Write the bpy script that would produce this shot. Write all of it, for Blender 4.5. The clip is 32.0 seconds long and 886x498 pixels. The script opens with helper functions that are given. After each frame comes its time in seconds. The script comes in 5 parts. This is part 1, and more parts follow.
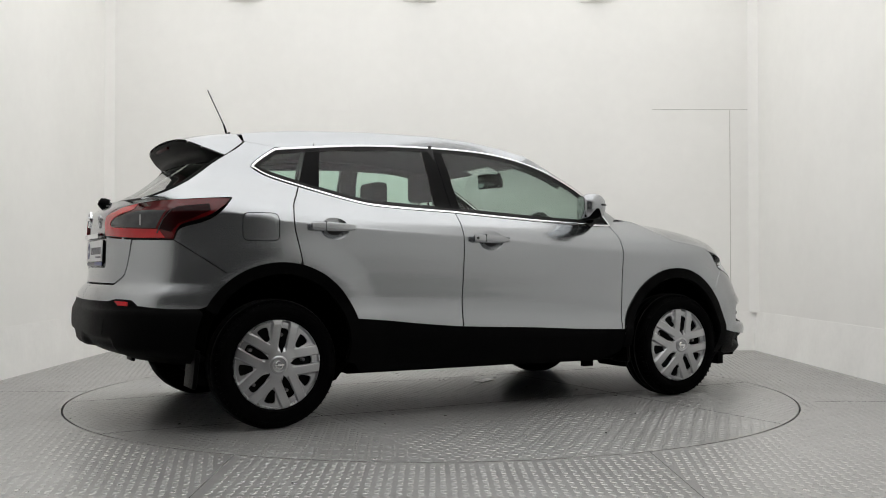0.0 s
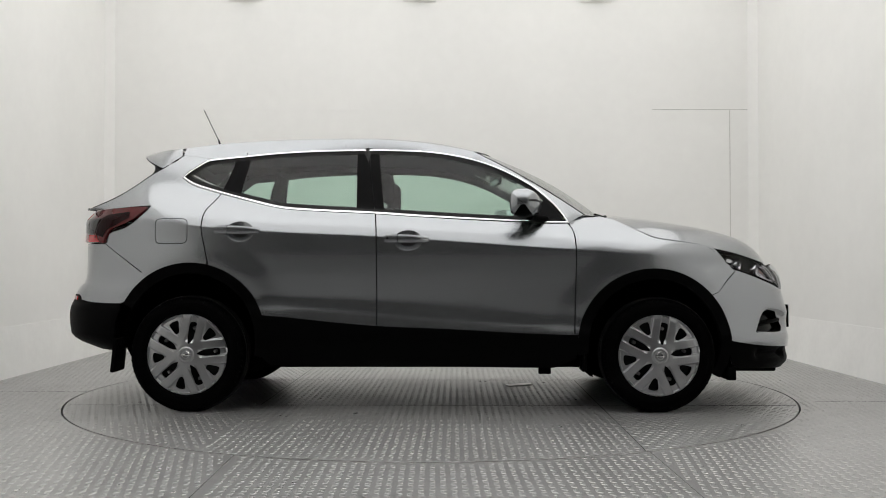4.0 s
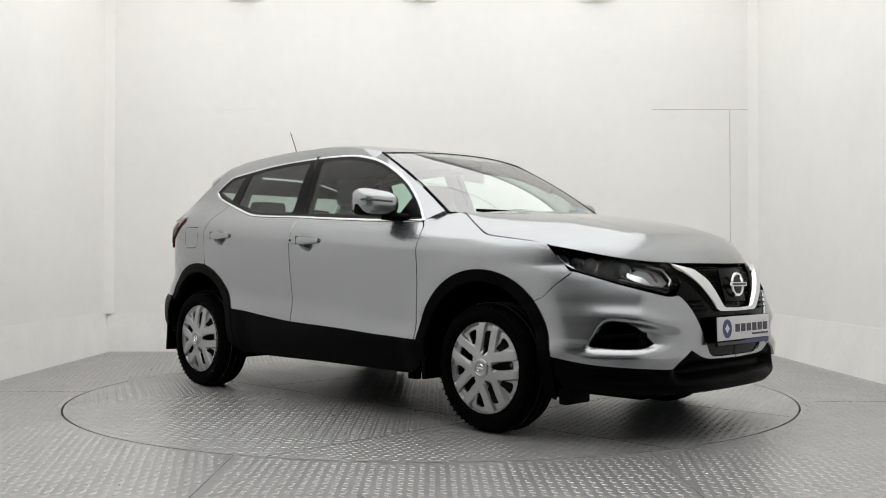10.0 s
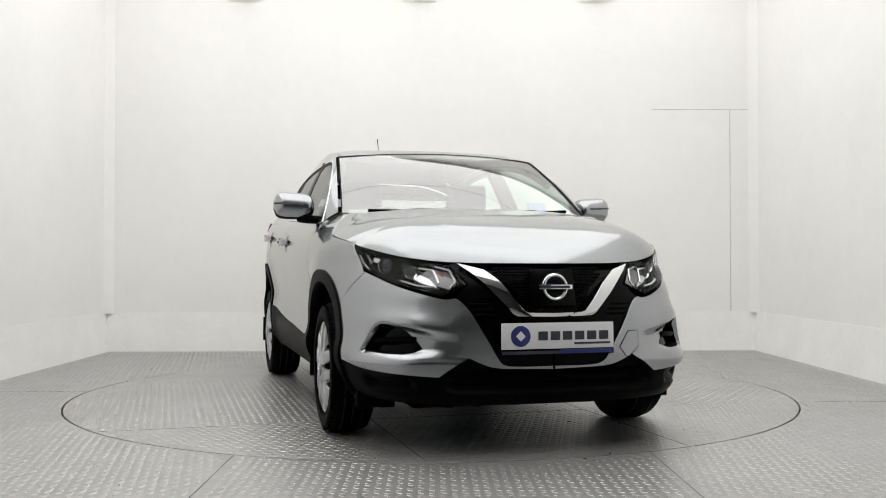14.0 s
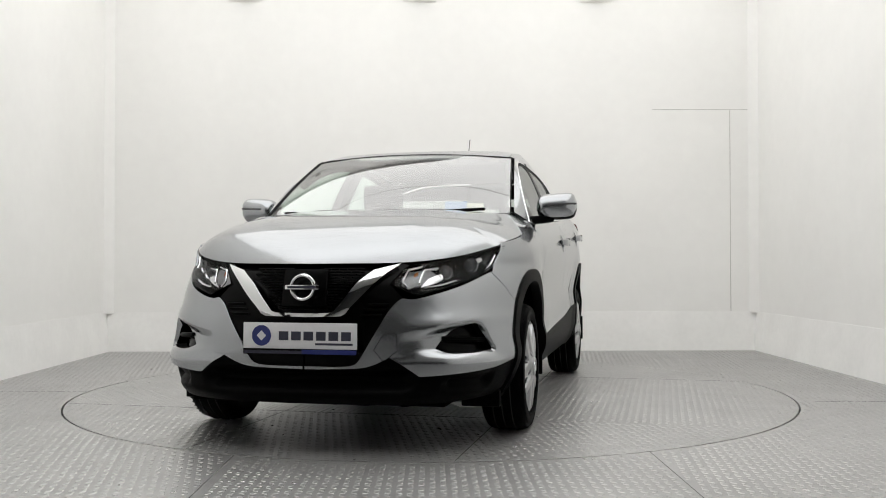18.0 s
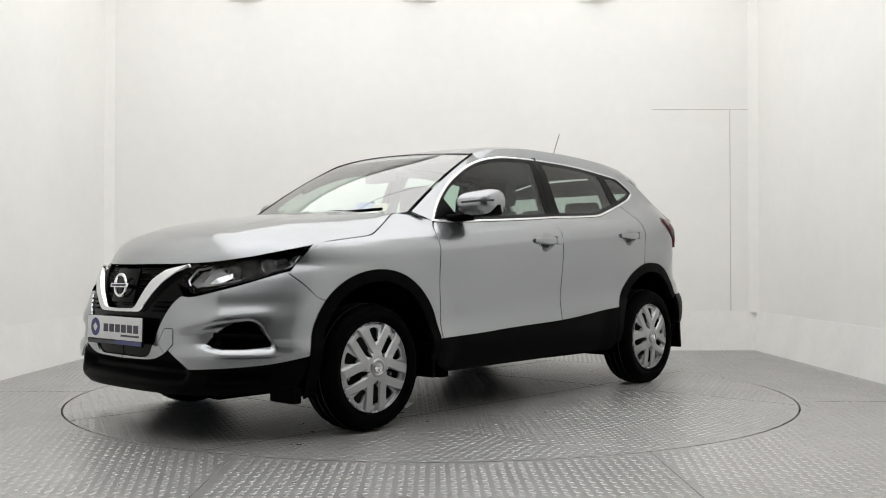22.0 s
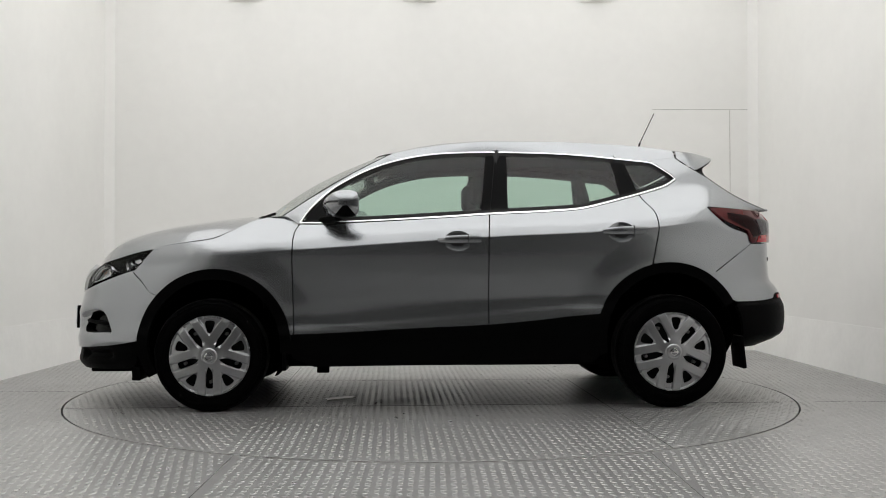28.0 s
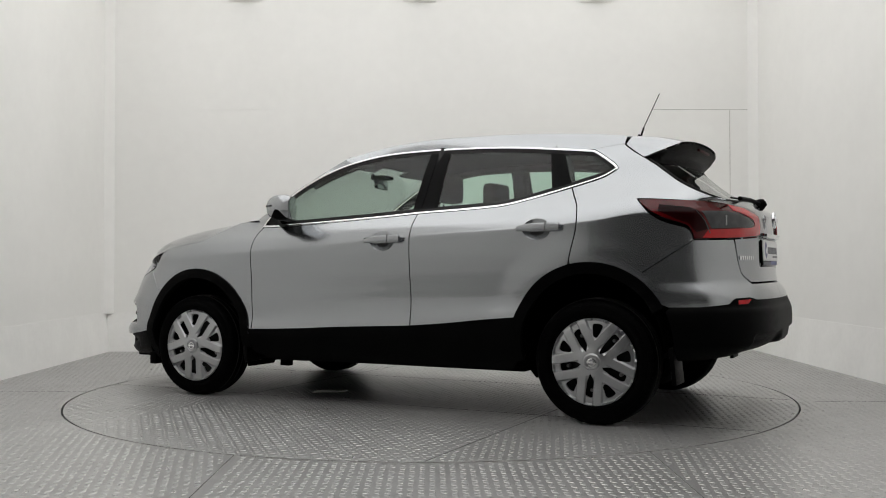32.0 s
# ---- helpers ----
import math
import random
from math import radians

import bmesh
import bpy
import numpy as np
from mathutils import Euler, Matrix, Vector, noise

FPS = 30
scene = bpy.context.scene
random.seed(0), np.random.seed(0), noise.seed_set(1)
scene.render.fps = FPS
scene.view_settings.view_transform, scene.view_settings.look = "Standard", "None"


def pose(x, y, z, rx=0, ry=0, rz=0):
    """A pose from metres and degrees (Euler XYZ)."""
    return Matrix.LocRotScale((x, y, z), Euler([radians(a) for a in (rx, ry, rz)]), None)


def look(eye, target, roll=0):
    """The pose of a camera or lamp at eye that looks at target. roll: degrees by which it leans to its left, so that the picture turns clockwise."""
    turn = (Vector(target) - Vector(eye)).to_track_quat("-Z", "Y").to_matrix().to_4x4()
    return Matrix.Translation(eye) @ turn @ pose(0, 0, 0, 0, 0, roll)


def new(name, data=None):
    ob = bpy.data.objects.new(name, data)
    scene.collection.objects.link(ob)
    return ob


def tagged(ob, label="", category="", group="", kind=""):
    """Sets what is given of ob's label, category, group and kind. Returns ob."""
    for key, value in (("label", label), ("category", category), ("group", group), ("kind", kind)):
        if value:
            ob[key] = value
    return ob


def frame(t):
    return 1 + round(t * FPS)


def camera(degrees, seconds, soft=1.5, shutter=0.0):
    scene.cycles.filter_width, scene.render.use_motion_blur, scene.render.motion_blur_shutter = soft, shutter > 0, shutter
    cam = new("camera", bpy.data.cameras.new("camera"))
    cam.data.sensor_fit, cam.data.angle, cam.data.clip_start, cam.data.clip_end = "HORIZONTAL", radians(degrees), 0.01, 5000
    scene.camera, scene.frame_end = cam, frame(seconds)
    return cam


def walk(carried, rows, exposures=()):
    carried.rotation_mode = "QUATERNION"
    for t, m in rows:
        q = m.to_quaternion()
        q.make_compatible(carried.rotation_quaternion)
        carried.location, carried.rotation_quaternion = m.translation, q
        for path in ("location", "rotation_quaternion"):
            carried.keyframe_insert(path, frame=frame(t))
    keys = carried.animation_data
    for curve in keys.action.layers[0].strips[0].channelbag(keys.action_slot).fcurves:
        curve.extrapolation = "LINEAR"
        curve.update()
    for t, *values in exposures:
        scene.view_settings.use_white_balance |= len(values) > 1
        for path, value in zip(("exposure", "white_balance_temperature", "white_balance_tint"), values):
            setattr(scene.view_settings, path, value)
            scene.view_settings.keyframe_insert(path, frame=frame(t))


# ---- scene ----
# camera on a tripod before the turntable
cam = camera(49.76, 32.0, soft=1.0)
EYE = Vector((0.0, -6.274, 0.8245))
AIM = EYE + Vector((0.01126, 1.0, 0.01729))
walk(cam, [(0.0, look(EYE, AIM, -0.07)), (32.0, look(EYE, AIM, -0.07))],
     exposures=[(0.0, 0.15), (1.0, 0.06), (3.0, 0.06), (6.0, 0.07), (7.0, -0.03), (8.0, -0.05), (9.0, 0.12), (10.0, 0.29), (11.0, 0.31), (12.0, 0.40), (14.0, 0.40), (18.0, 0.34), (20.0, 0.35), (22.0, 0.34), (24.0, 0.16), (28.0, 0.08), (30.0, 0.10), (31.0, 0.02), (32.0, -0.02)])

# the studio is closed; a faint grey world stands for the hall behind the camera
world = bpy.data.worlds.new("world")
scene.world = world
world.use_nodes = True
world.node_tree.nodes["Background"].inputs[0].default_value = (0.8, 0.9, 1.0, 1)
world.node_tree.nodes["Background"].inputs[1].default_value = 0.01
# each row of panels, from the back wall towards the hall
LIGHT_POWERS = (1.22, 1.26, 1.40, 1.05)


# ---- materials ----
def mat(name, color, rough=0.5, metal=0.0, coat=0.0, coat_rough=0.03, spec=0.5, emit=0.0,
        grain=0.0, grain_scale=60.0, stain=0.0, stain_scale=2.0, bump=0.0, bump_scale=200.0, rough_var=0.0, tint=1.0):
    m = bpy.data.materials.new(name)
    m.use_nodes = True
    nt = m.node_tree
    b = nt.nodes["Principled BSDF"]
    b.inputs["Base Color"].default_value = (*color, 1)
    b.inputs["Roughness"].default_value = rough
    b.inputs["Metallic"].default_value = metal
    b.inputs["Coat Weight"].default_value = coat
    b.inputs["Coat Roughness"].default_value = coat_rough
    b.inputs["Specular IOR Level"].default_value = spec
    b.inputs["Specular Tint"].default_value = (tint, tint, tint, 1)
    if emit:
        b.inputs["Emission Color"].default_value = (*color, 1)
        b.inputs["Emission Strength"].default_value = emit
    tex = nt.nodes.new("ShaderNodeTexCoord")
    last = None
    for amount, scale in ((grain, grain_scale), (stain, stain_scale)):
        if amount:
            n = nt.nodes.new("ShaderNodeTexNoise")
            n.inputs["Scale"].default_value = scale
            n.inputs["Detail"].default_value = 4
            nt.links.new(tex.outputs["Object"], n.inputs["Vector"])
            r = nt.nodes.new("ShaderNodeMapRange")
            r.inputs["From Min"].default_value, r.inputs["From Max"].default_value = 0.3, 0.7
            r.inputs["To Min"].default_value, r.inputs["To Max"].default_value = 1 - amount, 1 + amount * 0.6
            nt.links.new(n.outputs["Fac"], r.inputs["Value"])
            mul = nt.nodes.new("ShaderNodeMix")
            mul.data_type, mul.blend_type = "RGBA", "MULTIPLY"
            mul.inputs["Factor"].default_value = 1
            if last is None:
                mul.inputs["A"].default_value = (*color, 1)
            else:
                nt.links.new(last, mul.inputs["A"])
            nt.links.new(r.outputs["Result"], mul.inputs["B"])
            last = mul.outputs["Result"]
    if last is not None:
        nt.links.new(last, b.inputs["Base Color"])
    if rough_var:
        n = nt.nodes.new("ShaderNodeTexNoise")
        n.inputs["Scale"].default_value = 7.0
        n.inputs["Detail"].default_value = 6
        nt.links.new(tex.outputs["Object"], n.inputs["Vector"])
        r = nt.nodes.new("ShaderNodeMapRange")
        r.inputs["To Min"].default_value, r.inputs["To Max"].default_value = rough - rough_var, rough + rough_var
        nt.links.new(n.outputs["Fac"], r.inputs["Value"])
        nt.links.new(r.outputs["Result"], b.inputs["Roughness"])
    if bump:
        n = nt.nodes.new("ShaderNodeTexNoise")
        n.inputs["Scale"].default_value = bump_scale
        n.inputs["Detail"].default_value = 3
        nt.links.new(tex.outputs["Object"], n.inputs["Vector"])
        bm_ = nt.nodes.new("ShaderNodeBump")
        bm_.inputs["Strength"].default_value = bump
        bm_.inputs["Distance"].default_value = 0.01
        nt.links.new(n.outputs["Fac"], bm_.inputs["Height"])
        nt.links.new(bm_.outputs["Normal"], b.inputs["Normal"])
    return m


def glass_mat(name, tint, gloss_rough=0.0, base=0.045, span=0.75):
    """Thin pane: tinted see-through sheet with a mirror film that grows at grazing angles."""
    m = bpy.data.materials.new(name)
    m.use_nodes = True
    nt = m.node_tree
    nt.nodes.remove(nt.nodes["Principled BSDF"])
    out = nt.nodes["Material Output"]
    tr = nt.nodes.new("ShaderNodeBsdfTransparent")
    tr.inputs["Color"].default_value = (*tint, 1)
    gl = nt.nodes.new("ShaderNodeBsdfGlossy")
    gl.inputs["Roughness"].default_value = gloss_rough
    lw = nt.nodes.new("ShaderNodeLayerWeight")
    lw.inputs["Blend"].default_value = 0.5
    pw = nt.nodes.new("ShaderNodeMath")
    pw.operation = "POWER"
    pw.inputs[1].default_value = 4.0
    mr = nt.nodes.new("ShaderNodeMapRange")
    mr.inputs["To Min"].default_value, mr.inputs["To Max"].default_value = base, base + span
    mix = nt.nodes.new("ShaderNodeMixShader")
    nt.links.new(lw.outputs["Facing"], pw.inputs[0])
    nt.links.new(pw.outputs[0], mr.inputs["Value"])
    nt.links.new(mr.outputs["Result"], mix.inputs["Fac"])
    nt.links.new(tr.outputs[0], mix.inputs[1])
    nt.links.new(gl.outputs[0], mix.inputs[2])
    nt.links.new(mix.outputs[0], out.inputs["Surface"])
    return m


PAINT = mat("silver_metallic_paint", (0.372, 0.386, 0.402), rough=0.26, metal=0.95, coat=1.0, coat_rough=0.01, tint=0.5,
            grain=0.02, grain_scale=250.0, stain=0.02, stain_scale=3.0)
# black of seals and joints, and of the sheets that paint shade into gaps
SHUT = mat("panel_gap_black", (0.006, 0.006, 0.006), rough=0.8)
PLASTIC = mat("black_textured_plastic", (0.0013, 0.0013, 0.0014), rough=0.45, spec=0.035, grain=0.2, grain_scale=40, bump=0.12, bump_scale=700)
GLOSS = mat("gloss_black_trim", (0.002, 0.002, 0.0021), rough=0.18, spec=0.09, grain=0.1, grain_scale=60)
SATIN = mat("satin_black_pillar_film", (0.0018, 0.0018, 0.002), rough=0.3, spec=0.06, grain=0.1, grain_scale=90)
CHROME = mat("chrome", (0.82, 0.83, 0.84), rough=0.06, metal=1.0, grain=0.03, grain_scale=300)
RUBBER = mat("tyre_rubber", (0.0011, 0.0011, 0.0012), rough=0.55, spec=0.025, grain=0.25, grain_scale=30, bump=0.1, bump_scale=400)
COVER = mat("silver_wheel_cover", (0.41, 0.415, 0.425), rough=0.28, metal=0.92, coat=0.2, grain=0.04, grain_scale=500, stain=0.06, stain_scale=9)
STEEL = mat("dark_painted_steel", (0.006, 0.006, 0.006), rough=0.5, spec=0.2, grain=0.3, grain_scale=30)
UNDER = mat("underbody_black", (0.001, 0.001, 0.001), rough=0.9, spec=0.02, grain=0.3, grain_scale=12)
SEAT = mat("dark_seat_cloth", (0.008, 0.008, 0.009), rough=0.9, grain=0.08, grain_scale=12)
TRIM = mat("interior_dark_plastic", (0.010, 0.010, 0.0105), rough=0.65, grain=0.15, grain_scale=80)
LINER = mat("grey_headlining", (0.035, 0.035, 0.035), rough=0.95, grain=0.08, grain_scale=30)
GLASS = glass_mat("green_tinted_window_glass", (0.70, 0.84, 0.765), base=0.042)
WIND = glass_mat("windscreen_glass", (0.80, 0.86, 0.83), base=0.33, span=0.5)
LENS = glass_mat("clear_headlamp_lens", (0.93, 0.94, 0.95), base=0.016, span=0.2)
MIDRED = mat("deep_red_lamp_plastic", (0.085, 0.0022, 0.0035), rough=0.15, coat=0.6, spec=0.15, stain=0.25, stain_scale=12)
RED = mat("red_lamp_plastic", (0.45, 0.006, 0.011), rough=0.15, coat=0.6, spec=0.2, stain=0.15, stain_scale=14)
DARKRED = mat("smoked_red_lamp_plastic", (0.014, 0.001, 0.0015), rough=0.15, coat=0.0, spec=0.12, stain=0.2, stain_scale=20)
SMOKE = mat("smoked_clear_lamp_plastic", (0.055, 0.055, 0.058), rough=0.12, spec=0.4, coat=0.0, stain=0.3, stain_scale=20)
REFLECT = mat("lamp_reflector", (0.7, 0.7, 0.71), rough=0.14, metal=1.0)
AMBER = mat("amber_lamp", (0.6, 0.16, 0.02), rough=0.2, coat=0.6)
PLATE = mat("white_plate_plastic", (0.74, 0.74, 0.75), rough=0.3, grain=0.03, grain_scale=100)
NAVY = mat("navy_print", (0.02, 0.03, 0.16), rough=0.35)
INK = mat("dark_print", (0.03, 0.03, 0.05), rough=0.4)
MIRROR = mat("mirror_glass", (0.45, 0.47, 0.50), rough=0.01, metal=1.0)
STICKER = mat("pale_blue_sticker", (0.25, 0.38, 0.6), rough=0.5)
STICKER2 = mat("pale_yellow_sticker", (0.75, 0.72, 0.55), rough=0.5)
DISC = mat("brake_disc_steel", (0.3, 0.3, 0.3), rough=0.4, metal=0.9)

WALL = mat("white_painted_board", (0.925, 0.918, 0.893), rough=0.7, grain=0.012, grain_scale=9, stain=0.03, stain_scale=0.9, bump=0.03, bump_scale=120)
COVE = mat("white_cove_board", (0.93, 0.923, 0.90), rough=0.6, grain=0.02, grain_scale=22, stain=0.035, stain_scale=3)
STRIP = mat("white_corner_strip", (0.895, 0.888, 0.862), rough=0.55, stain=0.02, stain_scale=2)
SEAM = mat("board_joint_shadow_gap", (0.60, 0.585, 0.555), rough=0.9, stain=0.5, stain_scale=1.7)
HALL = mat("dark_hall_wall", (0.06, 0.06, 0.06), rough=0.8, stain=0.2, stain_scale=0.8)
CEIL = mat("ceiling_grey_board", (0.84, 0.84, 0.83), rough=0.8, stain=0.06, stain_scale=1.0)
LAMPS = [mat("light_panel_diffuser", (1.0, 0.995, 0.985), rough=0.6, emit=e) for e in LIGHT_POWERS]
FLOOR = mat("grey_painted_tread_plate", (0.405, 0.402, 0.398), rough=0.34, metal=0.52, grain=0.10, grain_scale=14, stain=0.14, stain_scale=1.3, bump=0.08, bump_scale=90, rough_var=0.10)
TREAD = mat("worn_tread_bars", (0.43, 0.426, 0.422), rough=0.31, metal=0.8, grain=0.14, grain_scale=25, stain=0.16, stain_scale=1.6, rough_var=0.1)
JOINT = mat("plate_joint_grime", (0.13, 0.13, 0.128), rough=0.8, stain=0.4, stain_scale=5)
BRAKE = mat("dull_dark_red_plastic", (0.03, 0.002, 0.003), rough=0.5, spec=0.1)
GAPM = mat("floor_gap_dark", (0.02, 0.02, 0.02), rough=0.9)
PAPER = mat("white_tape_scrap", (0.88, 0.87, 0.83), rough=0.28, spec=0.9)


# ---- mesh helpers ----
def mesh_ob(name, verts, faces, material, parent=None, label="", smooth=False, normals=None):
    me = bpy.data.meshes.new(name)
    me.from_pydata([tuple(v) for v in verts], [], [tuple(f) for f in faces])
    me.materials.append(material)
    if smooth or normals is not None:
        me.polygons.foreach_set("use_smooth", [True] * len(me.polygons))
    me.update()
    if normals is not None:
        me.normals_split_custom_set_from_vertices([tuple(n) for n in normals])
    ob = new(name, me)
    ob.parent = parent
    if label:
        tagged(ob, label)
    return ob


def part(name, bm, material, parent, label="", smooth=True, angle=40):
    me = bpy.data.meshes.new(name)
    bm.normal_update()
    for f in bm.faces:
        f.smooth = smooth
    if smooth:
        for e in bm.edges:
            e.smooth = len(e.link_faces) == 2 and e.calc_face_angle(0) < radians(angle)
    bm.to_mesh(me)
    bm.free()
    me.materials.append(material)
    ob = new(name, me)
    ob.parent = parent
    if label:
        tagged(ob, label)
    return ob


def box_bm(x0, x1, y0, y1, z0, z1, bevel=0.0, seg=2, bm=None):
    own = bmesh.new()
    bmesh.ops.create_cube(own, size=1)
    for v in own.verts:
        v.co = Vector((x0 + (v.co.x + .5) * (x1 - x0), y0 + (v.co.y + .5) * (y1 - y0), z0 + (v.co.z + .5) * (z1 - z0)))
    if bevel:
        bmesh.ops.bevel(own, geom=own.edges[:], offset=bevel, segments=seg, affect="EDGES", profile=0.6)
    if bm is None:
        return own
    me = bpy.data.meshes.new("tmp")
    own.to_mesh(me)
    own.free()
    bm.from_mesh(me)
    bpy.data.meshes.remove(me)
    return bm


def tube_bm(pts, r, n=8, bm=None, caps=True, r1=None):
    """A round bar along points; r may taper to r1."""
    bm = bm or bmesh.new()
    pts = [Vector(p) for p in pts]
    rings = []
    for i, p in enumerate(pts):
        d = (pts[min(i + 1, len(pts) - 1)] - pts[max(i - 1, 0)]).normalized()
        u = d.orthogonal().normalized() if i == 0 else (u - d * u.dot(d)).normalized()
        w = d.cross(u)
        rr = r if r1 is None else r + (r1 - r) * i / (len(pts) - 1)
        rings.append([bm.verts.new(p + (u * math.cos(a) + w * math.sin(a)) * rr) for a in np.linspace(0, 2 * math.pi, n, endpoint=False)])
    for a, b in zip(rings, rings[1:]):
        for k in range(n):
            bm.faces.new((a[k], a[(k + 1) % n], b[(k + 1) % n], b[k]))
    if caps:
        bm.faces.new(rings[0][::-1])
        bm.faces.new(rings[-1])
    return bm


def lathe_bm(profile, n=48, bm=None, side=1):
    """Turn (r, y) pairs round the y axis."""
    bm = bm or bmesh.new()
    rings = []
    for r, y in profile:
        if r < 1e-5:
            rings.append([bm.verts.new((0, side * y, 0))])
        else:
            rings.append([bm.verts.new((r * math.cos(a), side * y, r * math.sin(a))) for a in np.linspace(0, 2 * math.pi, n, endpoint=False)])
    for a, b in zip(rings, rings[1:]):
        for k in range(n):
            q = [a[k % len(a)], a[(k + 1) % n % len(a)], b[(k + 1) % n % len(b)], b[k % len(b)]]
            q = list(dict.fromkeys(q))
            if len(q) > 2:
                bm.faces.new(q)
    bmesh.ops.recalc_face_normals(bm, faces=bm.faces[:])
    return bm


def grid_ob(name, f, nu, nv, material, parent=None, label="", flip=False, thick=0.0):
    """A smooth sheet f(u, v), u and v from 0 to 1, with a turned edge of that thickness."""
    bm = bmesh.new()
    vs = [[bm.verts.new(f(i / nu, j / nv)) for j in range(nv + 1)] for i in range(nu + 1)]
    for i in range(nu):
        for j in range(nv):
            q = (vs[i][j], vs[i + 1][j], vs[i + 1][j + 1], vs[i][j + 1])
            bm.faces.new(q[::-1] if flip else q)
    if thick:
        bm.normal_update()
        edge = [e for e in bm.edges if e.is_boundary]
        norms = {v: v.normal.copy() for v in bm.verts}
        got = bmesh.ops.extrude_edge_only(bm, edges=edge)["geom"]
        src = {}
        for e in got:
            if isinstance(e, bmesh.types.BMEdge) and not e.is_boundary:
                a, b = e.verts
                if a in norms and b not in norms:
                    src[b] = a
                elif b in norms and a not in norms:
                    src[a] = b
        for nv_, old in src.items():
            nv_.co = old.co - norms[old] * thick
    return part(name, bm, material, parent, label, angle=50)


# ---- room ----
BACK, SIDE_L, SIDE_R, TOP, FRONT, OPEN, LIT = 2.96, -3.11, 3.12, 4.25, -9.6, -6.1, -5.6


def wall_slab(name, a, b, z0, z1, thick, material, label):
    """An upright slab whose room side runs from a to b; thickness goes to the left of that way."""
    d = Vector((b[0] - a[0], b[1] - a[1], 0)).normalized()
    n = Vector((-d.y, d.x, 0)) * thick
    p = [Vector((*a, z0)), Vector((*b, z0)), Vector((*b, z1)), Vector((*a, z1))]
    vs = p + [q + n for q in p]
    fs = [(0, 1, 2, 3), (7, 6, 5, 4), (0, 4, 5, 1), (1, 5, 6, 2), (2, 6, 7, 3), (3, 7, 4, 0)]
    bm = bmesh.new()
    v = [bm.verts.new(q) for q in vs]
    for f in fs:
        bm.faces.new([v[i] for i in f])
    bmesh.ops.recalc_face_normals(bm, faces=bm.faces[:])
    return tagged(part(name, bm, material, None, smooth=False), label, "wall", kind="structure")


COVE_H, COVE_D = 0.375, 0.04
wb = BACK + COVE_D
wl, wr = SIDE_L - COVE_D, SIDE_R + COVE_D
wall_slab("wall_north", (wr + .3, wb), (wl - .3, wb), 0, TOP + .2, -0.12, WALL, "tall cream-white studio back wall of painted boards")
wall_slab("wall_west", (wl, wb), (wl, OPEN), 0, TOP + .2, -0.12, WALL, "cream-white studio side wall, plain and matt")
wall_slab("wall_east", (wr, OPEN), (wr, wb), 0, TOP + .2, -0.12, WALL, "cream-white studio side wall, lightly scuffed")
wall_slab("wall_south", (-6.2, FRONT), (6.2, FRONT), 0, TOP + .2, -0.12, HALL, "dark wall of the hall behind the camera")
wall_slab("wall_hall_west", (-6.2, OPEN), (-6.2, FRONT), 0, TOP + .2, -0.12, HALL, "dark side wall of the hall")
wall_slab("wall_hall_east", (6.2, FRONT), (6.2, OPEN), 0, TOP + .2, -0.12, HALL, "dark side wall of the hall")
wall_slab("wall_return_west", (wl, OPEN), (-6.2, OPEN), 0, TOP + .2, -0.12, HALL, "dark return wall beside the studio opening")
wall_slab("wall_return_east", (6.2, OPEN), (wr, OPEN), 0, TOP + .2, -0.12, HALL, "dark return wall beside the studio opening")


def cove(name, a, b, inward):
    """Sloped board along a wall's foot, from the floor up to the wall."""
    a, b, n = Vector((*a, 0)), Vector((*b, 0)), Vector((*inward, 0))
    N = 40
    bm = bmesh.new()
    rows = []
    prof = [(0.0, 0.0), (COVE_D * .25, .12), (COVE_D * .6, .25), (COVE_D - .004, COVE_H), (COVE_D + .004, COVE_H)]
    for i in range(N + 1):
        p = a.lerp(b, i / N)
        rows.append([bm.verts.new(p - n * (d + 0.002 * noise.noise((p.x * 2, p.y * 2, z * 3))) + Vector((0, 0, z))) for d, z in prof])
    for r, s in zip(rows, rows[1:]):
        for k in range(len(prof) - 1):
            bm.faces.new((r[k], s[k], s[k + 1], r[k + 1]))
    bmesh.ops.recalc_face_normals(bm, faces=bm.faces[:])
    ob = part(name, bm, COVE, None, angle=30)
    return tagged(ob, "scuffed white sloped board at the foot of the wall", "skirting", kind="structure")


cove("cove_north", (SIDE_L - .07, BACK), (SIDE_R + .07, BACK), (0, -1))
cove("cove_west", (SIDE_L, OPEN), (SIDE_L, BACK + .07), (1, 0))
cove("cove_east", (SIDE_R, BACK + .07), (SIDE_R, OPEN), (-1, 0))

# chamfered cover strips in the two far corners
for nm, cx, sg in (("trim_west_corner", wl, 1), ("trim_east_corner", wr, -1)):
    c = 0.075
    bm = bmesh.new()
    a0, b0 = (cx + sg * c, wb), (cx, wb - c)
    pts = [a0, b0, (cx + sg * .002, wb - .002)]
    lo = [bm.verts.new((x, y, COVE_H - .01)) for x, y in pts]
    hi = [bm.verts.new((x, y, TOP)) for x, y in pts]
    for k in range(3):
        bm.faces.new((lo[k], lo[(k + 1) % 3], hi[(k + 1) % 3], hi[k]))
    bmesh.ops.recalc_face_normals(bm, faces=bm.faces[:])
    tagged(part(nm, bm, WALL, None, smooth=False), "white upright cover strip in the wall corner", "trim", kind="structure")

